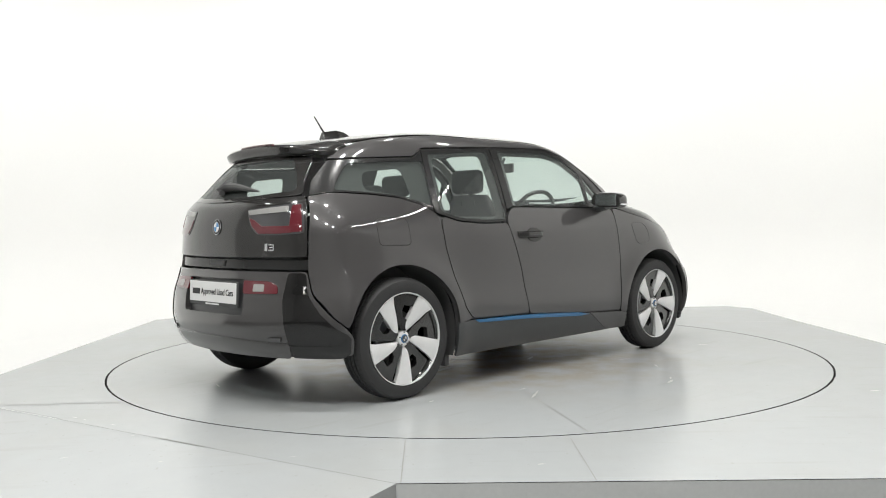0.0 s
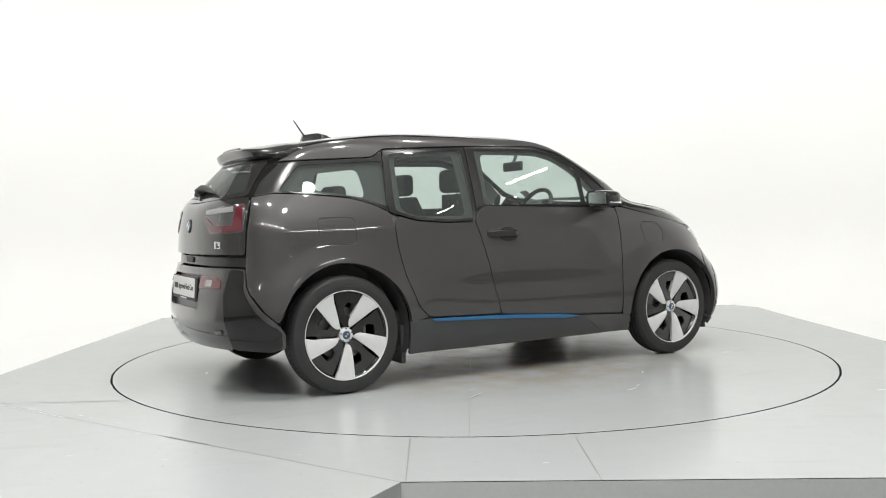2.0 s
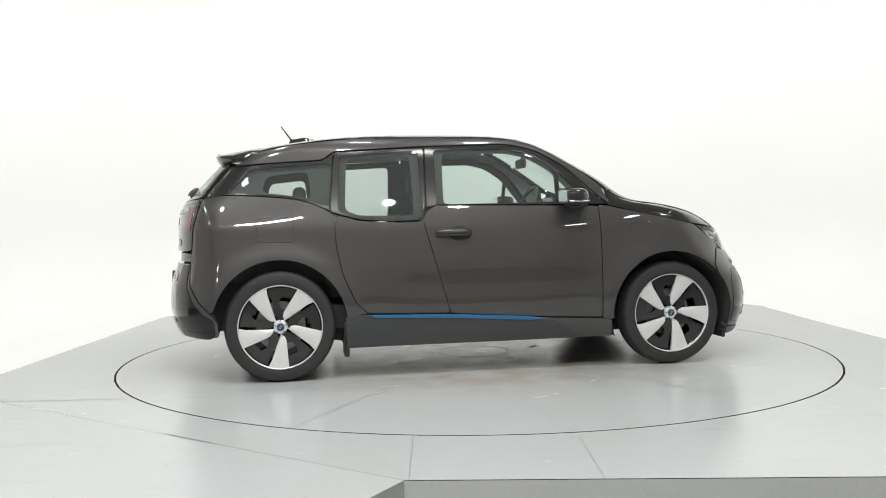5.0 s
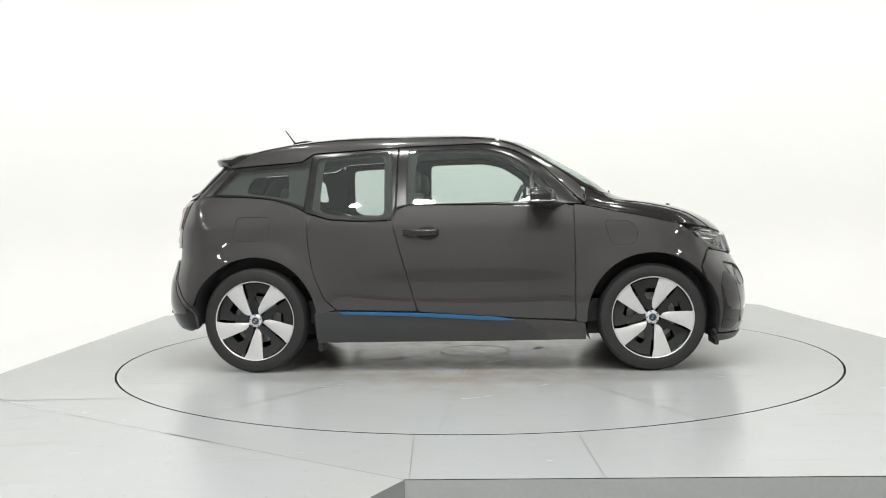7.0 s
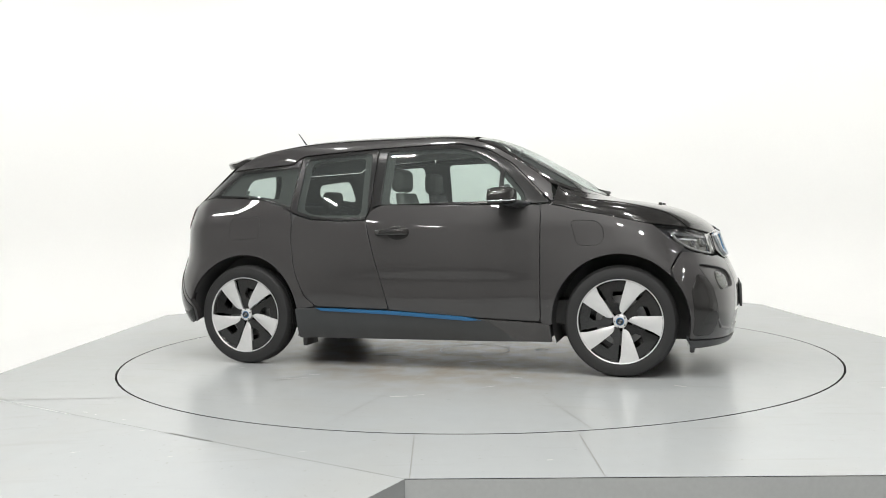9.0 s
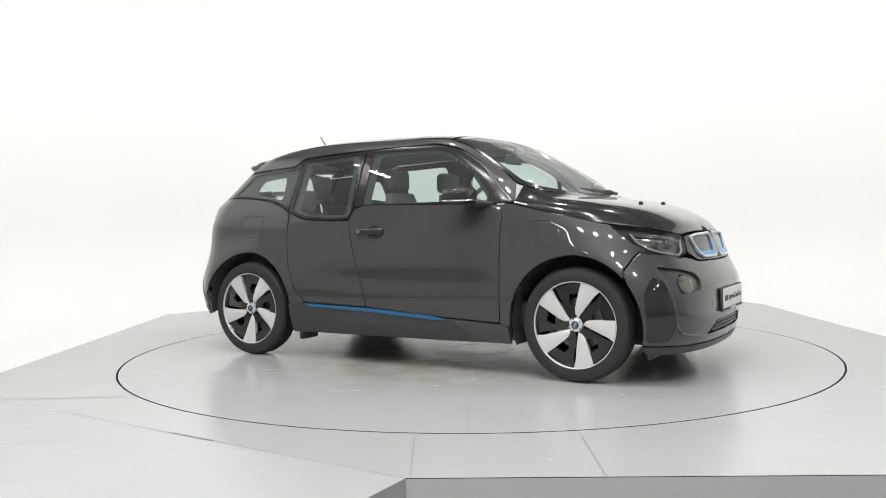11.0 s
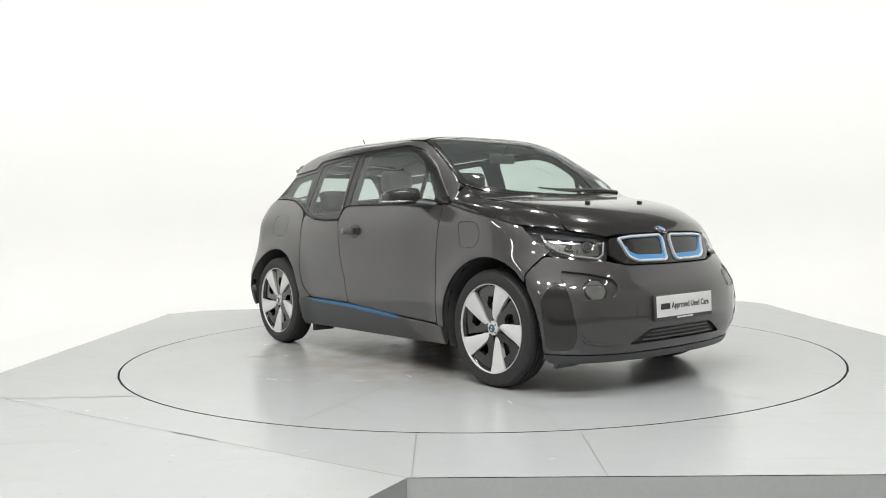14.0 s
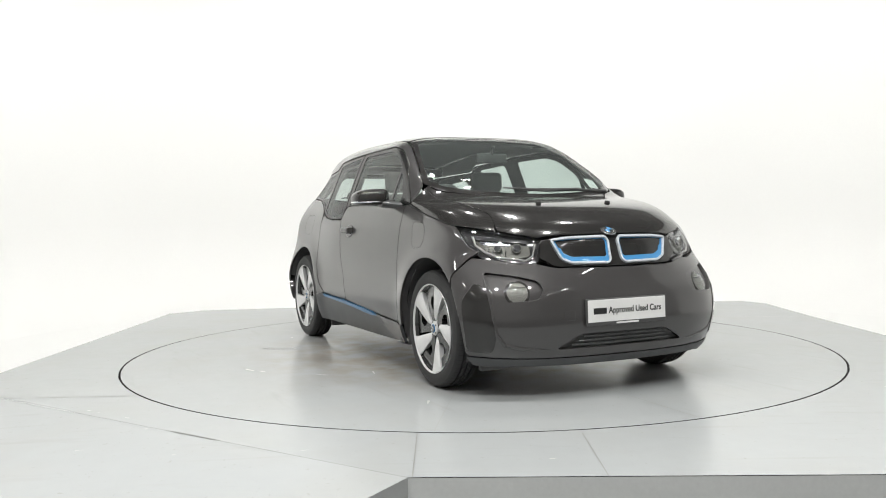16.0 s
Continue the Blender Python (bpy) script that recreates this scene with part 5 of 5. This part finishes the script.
# spoiler over the rear window
bm = bmesh.new()
rows = []
for y in np.linspace(-0.505, 0.505, 33):
    q = abs(y) / 0.505
    xt, zt = -1.700 + 0.15 * q**5, 1.454 - 0.045 * q**2.2
    x0 = -1.36
    z0 = float(top_z(x0, abs(y) * 0.93)) + 0.003 - 0.03 * q**4
    th = 0.066 - 0.040 * q**3
    sec = [(x0, z0 - 0.012), (x0, z0), (x0 - 0.10, 0.62 * z0 + 0.38 * (zt + 0.012) + 0.006), (xt + 0.06, zt + 0.012), (xt + 0.012, zt + 0.003), (xt, zt - 0.008), (xt + 0.012, zt - th + 0.014), (xt + 0.024, zt - th), (xt + 0.07, zt - th + 0.004), (x0 - 0.02, z0 - 0.05)]
    rows.append([bm.verts.new((a, y, b)) for a, b in sec])
for a, b in zip(rows, rows[1:]):
    for k in range(len(a)):
        bm.faces.new((a[k], a[(k + 1) % len(a)], b[(k + 1) % len(a)], b[k]))
bm.faces.new(rows[0])
bm.faces.new(rows[-1][::-1])
bmesh.ops.recalc_face_normals(bm, faces=bm.faces)
spoiler = part("roof_spoiler", bm, M_BLACK, car, "dark roof spoiler over the rear window", smooth=1.1)
bm = bmesh.new()
tube(bm, [(-1.700 + 0.15 * (abs(y) / 0.505) ** 5 + 0.020, y, 1.460 - 0.045 * (abs(y) / 0.505) ** 2.2) for y in np.linspace(-0.17, 0.17, 12)], 0.007, 6)
part("brake_light", bm, M_RED, spoiler, "red high brake light")
# aerial
bm = bmesh.new()
for (xa, ha, wa), (xb, hb, wb) in zip([(-1.22, 0.0, 0.03), (-1.20, 0.052, 0.018), (-1.10, 0.054, 0.022), (-1.04, 0.035, 0.028)], [(-1.20, 0.052, 0.018), (-1.10, 0.054, 0.022), (-1.04, 0.035, 0.028), (-0.98, 0.0, 0.03)]):
    za, zb = float(top_z(xa, 0)) - 0.006, float(top_z(xb, 0)) - 0.006
    q = [bm.verts.new(v) for v in ((xa, -wa * 1.3, za), (xa, -wa * 0.6, za + ha), (xa, wa * 0.6, za + ha), (xa, wa * 1.3, za), (xb, -wb * 1.3, zb), (xb, -wb * 0.6, zb + hb), (xb, wb * 0.6, zb + hb), (xb, wb * 1.3, zb))]
    for f in ((0, 1, 5, 4), (1, 2, 6, 5), (2, 3, 7, 6)):
        bm.faces.new([q[i] for i in f])
bmesh.ops.remove_doubles(bm, verts=bm.verts, dist=0.0005)
bmesh.ops.recalc_face_normals(bm, faces=bm.faces)
fin = part("aerial", bm, M_BLACK, car, "black roof fin with a short rod", smooth=0.9)
bm = bmesh.new()
tube(bm, [(-1.185, 0, 1.565), (-1.205, 0, 1.59), (-1.262, 0, 1.668)], [0.007, 0.0055, 0.0038], 8)
part("aerial_rod", bm, M_INK, fin, "short black aerial rod")


# door handles, mirrors, wheel-arch flaps
def mirror_body(sy):
    bm = bmesh.new()
    bmesh.ops.create_uvsphere(bm, u_segments=28, v_segments=18, radius=1.0)
    for v in bm.verts:
        x, y, z = v.co
        s = lambda a: math.copysign(abs(a) ** 0.62, a)
        v.co = Vector((0.580 + 0.090 * s(x) - 0.035 * y * y, sy * (0.940 + 0.118 * s(y)), 1.120 + (0.060 if z > 0 else 0.048) * s(z) - 0.010 * y))
    for v in bm.verts:
        if v.co.x < 0.512:
            v.co.x = 0.512
    return bm


for mode, sy in (("right", -1), ("left", 1)):
    bm = mirror_body(sy)
    mir = part("door_mirror", bm, M_BLACK, car, "gloss black door mirror with a silver strip", smooth=0.9)
    bm = bmesh.new()
    box(bm, 0.5085, 0.5115, min(sy * 0.855, sy * 1.03), max(sy * 0.855, sy * 1.03), 1.085, 1.165, 0.001)
    part("mirror_glass", bm, M_CHROME, mir, "mirror glass", smooth=0)
    bm = bmesh.new()
    tube(bm, [(0.580 + 0.090 * math.copysign(abs(math.cos(a)) ** 0.62, math.cos(a)) - 0.035 * math.sin(a) ** 2, sy * (0.940 + 0.119 * math.copysign(abs(math.sin(a)) ** 0.62, math.sin(a))), 1.094) for a in np.linspace(-0.1, 1.75, 16)], [0.002] + [0.0065] * 14 + [0.002], 8)
    part("mirror_strip", bm, M_CHROME, mir, "silver strip on the mirror")
    bm = bmesh.new()
    rows = []
    for f in np.linspace(0, 1, 6):
        c = Vector((0.66 - 0.05 * f, sy * (0.765 + 0.13 * f), 1.068 + 0.018 * f))
        hx, hz = 0.085 - 0.035 * f, 0.022 + 0.004 * f
        rows.append([bm.verts.new(c + Vector((hx * math.cos(a), 0, hz * math.sin(a)))) for a in np.linspace(0, 2 * math.pi, 17)[:-1]])
    for a, b in zip(rows, rows[1:]):
        for k in range(16):
            bm.faces.new((a[k], a[(k + 1) % 16], b[(k + 1) % 16], b[k]))
    bm.faces.new(rows[0])
    bm.faces.new(rows[-1])
    bmesh.ops.recalc_face_normals(bm, faces=bm.faces)
    part("mirror_arm", bm, M_DARKTRIM, mir, "dark mirror arm")
    cup = panel("handle_cup", mode, disc_loop(-0.145, 0.900, 0.078, 0.046), M_BLACK, car, "dark handle recess", offset=0.003, gap=0, edge=0.004, r=0.01)
    bm = bmesh.new()
    rows = []
    for f in np.linspace(0, 1, 12):
        x = -0.305 + 0.235 * f
        o = 0.006 + 0.032 * min(1, f / 0.25) ** 0.7 * min(1, (1 - f) / 0.12) ** 0.5
        y = float(width(x, 0.905)) + o
        rows.append([bm.verts.new((x, sy * (y - 0.012 + 0.012 * math.cos(a)), 0.905 + 0.021 * math.copysign(abs(math.sin(a)) ** 0.7, math.sin(a)))) for a in np.linspace(0, 2 * math.pi, 15)[:-1]])
    for a, b in zip(rows, rows[1:]):
        for k in range(14):
            bm.faces.new((a[k], a[(k + 1) % 14], b[(k + 1) % 14], b[k]))
    bm.faces.new(rows[0])
    bm.faces.new(rows[-1])
    bmesh.ops.recalc_face_normals(bm, faces=bm.faces)
    part("door_handle", bm, M_BLACK, car, "gloss black pull handle", smooth=0.9)
    # flaps behind the wheels and ahead of the front ones
    for x0, x1, zt, zb in ((-0.89, -0.855, 0.36, 0.125), (1.69, 1.72, 0.24, 0.150)):
        bm = bmesh.new()
        box(bm, x0, x1, min(sy * 0.58, sy * 0.76), max(sy * 0.58, sy * 0.76), zb, zt, 0.01)
        part("mud_flap", bm, M_CABIN, car, "black rubber mud flap")


# ---- cabin ----
def seat(x, y, material, back_h=0.62, wide=0.24, lean=14, hole=False):
    bm = bmesh.new()
    box(bm, -0.26, 0.24, -wide, wide, -0.07, 0.07, 0.05, 4)
    bmesh.ops.translate(bm, verts=bm.verts, vec=(x, y, 0.55))
    base = part("seat_cushion", bm, material, car, "grey cloth seat", smooth=1.0)
    bm = bmesh.new()
    rows = []
    for f in np.linspace(0, 1, 9):
        hw = wide * (1 - 0.35 * max(0, (f - 0.55) / 0.45) ** 1.5)
        hd = 0.06 * (1 - 0.4 * f)
        rows.append([bm.verts.new((-0.24 - f * back_h * math.tan(math.radians(lean)) + hd * math.copysign(abs(math.cos(a)) ** 0.6, math.cos(a)), hw * math.copysign(abs(math.sin(a)) ** 0.5, math.sin(a)), 0.02 + f * back_h)) for a in np.linspace(0, 2 * math.pi, 25)[:-1]])
    for a, b in zip(rows, rows[1:]):
        for k in range(24):
            bm.faces.new((a[k], a[(k + 1) % 24], b[(k + 1) % 24], b[k]))
    bm.faces.new(rows[0])
    bm.faces.new(rows[-1])
    bmesh.ops.recalc_face_normals(bm, faces=bm.faces)
    bmesh.ops.translate(bm, verts=bm.verts, vec=(x, y, 0.55))
    part("backrest", bm, material, base, smooth=1.0)
    bm = bmesh.new()
    hx = x - 0.24 - (back_h + 0.10) * math.tan(math.radians(lean))
    box(bm, hx - 0.045, hx + 0.045, y - 0.13, y + 0.13, 0.55 + back_h + 0.03, 0.55 + back_h + 0.19, 0.04, 4)
    for sy in (-0.06, 0.06):
        tube(bm, [(hx, y + sy, 0.5 + back_h), (hx, y + sy, 0.6 + back_h)], 0.006)
    part("headrest", bm, material, base, smooth=1.0)


for y in (-0.37, 0.37):
    seat(0.14, y, M_SEAT, 0.60)
    seat(-0.72, y, M_SEATDARK, 0.48, 0.26, 18)
bm = bmesh.new()
prof = [(0.62, 0.80), (0.60, 0.95), (0.66, 1.01), (0.85, 1.045), (1.05, 1.05), (1.10, 1.0), (1.0, 0.7), (0.7, 0.6)]
lo, hi = [bm.verts.new((a, -0.68, b)) for a, b in prof], [bm.verts.new((a, 0.68, b)) for a, b in prof]
bm.faces.new(lo)
bm.faces.new(hi[::-1])
for i in range(len(prof)):
    j = (i + 1) % len(prof)
    bm.faces.new((lo[i], hi[i], hi[j], lo[j]))
bmesh.ops.recalc_face_normals(bm, faces=bm.faces)
dash = part("dashboard", bm, M_CABIN, car, "black dashboard", smooth=0.5)
bm = bmesh.new()
box(bm, 0.66, 0.675, -0.50, -0.24, 1.02, 1.10, 0.004)
part("instrument_screen", bm, M_SMOKE, dash, "small screen behind the steering wheel", smooth=0)
bm = bmesh.new()
box(bm, 0.70, 0.715, -0.08, 0.20, 1.05, 1.14, 0.004)
part("centre_screen", bm, M_SMOKE, dash, "upright centre screen", smooth=0)
wm = pose(0.40, -0.37, 1.045, 0, -62, 0)
bm = bmesh.new()
tube(bm, [wm @ Vector((0.18 * math.cos(a), 0.185 * math.sin(a), 0)) for a in np.linspace(0, 2 * math.pi, 41)[:-1]], 0.015, 10, True)
wheel_rim = part("steering_wheel", bm, M_CABIN, car, "black three-spoke steering wheel")
bm = bmesh.new()
box(bm, -0.06, 0.05, -0.07, 0.07, -0.03, 0.01, 0.02, 3, wm)
tube(bm, [wm @ Vector(v) for v in ((0, -0.18, 0), (0, 0.18, 0))], 0.014)
tube(bm, [wm @ Vector(v) for v in ((0, 0, 0), (-0.18, 0, 0))], 0.014)
tube(bm, [wm @ Vector(v) for v in ((0, 0, -0.02), (0, 0, -0.28))], 0.03)
part("wheel_boss", bm, M_CABIN, wheel_rim)
bm = bmesh.new()
box(bm, 0.475, 0.50, -0.12, 0.12, 1.36, 1.43, 0.012, 3)
tube(bm, [(0.49, 0, 1.42), (0.52, 0, 1.475)], 0.012)
part("rear_view_mirror", bm, M_CABIN, car, "black rear-view mirror")
bm = bmesh.new()
box(bm, -1.72, -1.0, -0.60, 0.60, 0.60, 0.88, 0.03)
box(bm, -1.0, 1.0, -0.70, 0.70, 0.30, 0.46, 0.02)
part("cabin_floor", bm, M_CABIN, car, "black cabin floor and luggage space")
bm = bmesh.new()
box(bm, 1.0, 1.62, -0.52, 0.52, 0.42, 0.88, 0.05)
part("front_bulkhead", bm, M_CABIN, car)
p, n = on_body("top", 0.98, 0.50, -0.009)
bm = bmesh.new()
box(bm, -0.04, 0.04, -0.05, 0.05, -0.0005, 0.0005, 0, 1, facing(p, n, (-1, 0, 0.6)))
part("windscreen_sticker", bm, M_WHITE, shield, "small white sticker inside the windscreen", smooth=0)
p, n = on_body("tail", 0.11, 1.225, -0.009)
bm = bmesh.new()
box(bm, -0.075, 0.075, -0.025, 0.025, -0.0005, 0.0005, 0, 1, facing(p, n))
part("window_sticker", bm, M_WHITE, rgf, "small white dealer sticker inside the glass", smooth=0)


def motions():
    rows = [(t * 0.5, 45.54 - 6.744 * t * 0.5) for t in range(33)]
    walk(turntable, [(t, pose(0, 0, 0.0005, 0, 0, a)) for t, a in rows])
    walk(car, [(t, pose(0, 0, 0.0006, 0, 0, a) @ pose(-0.122, -0.058, 0)) for t, a in rows])


motions()
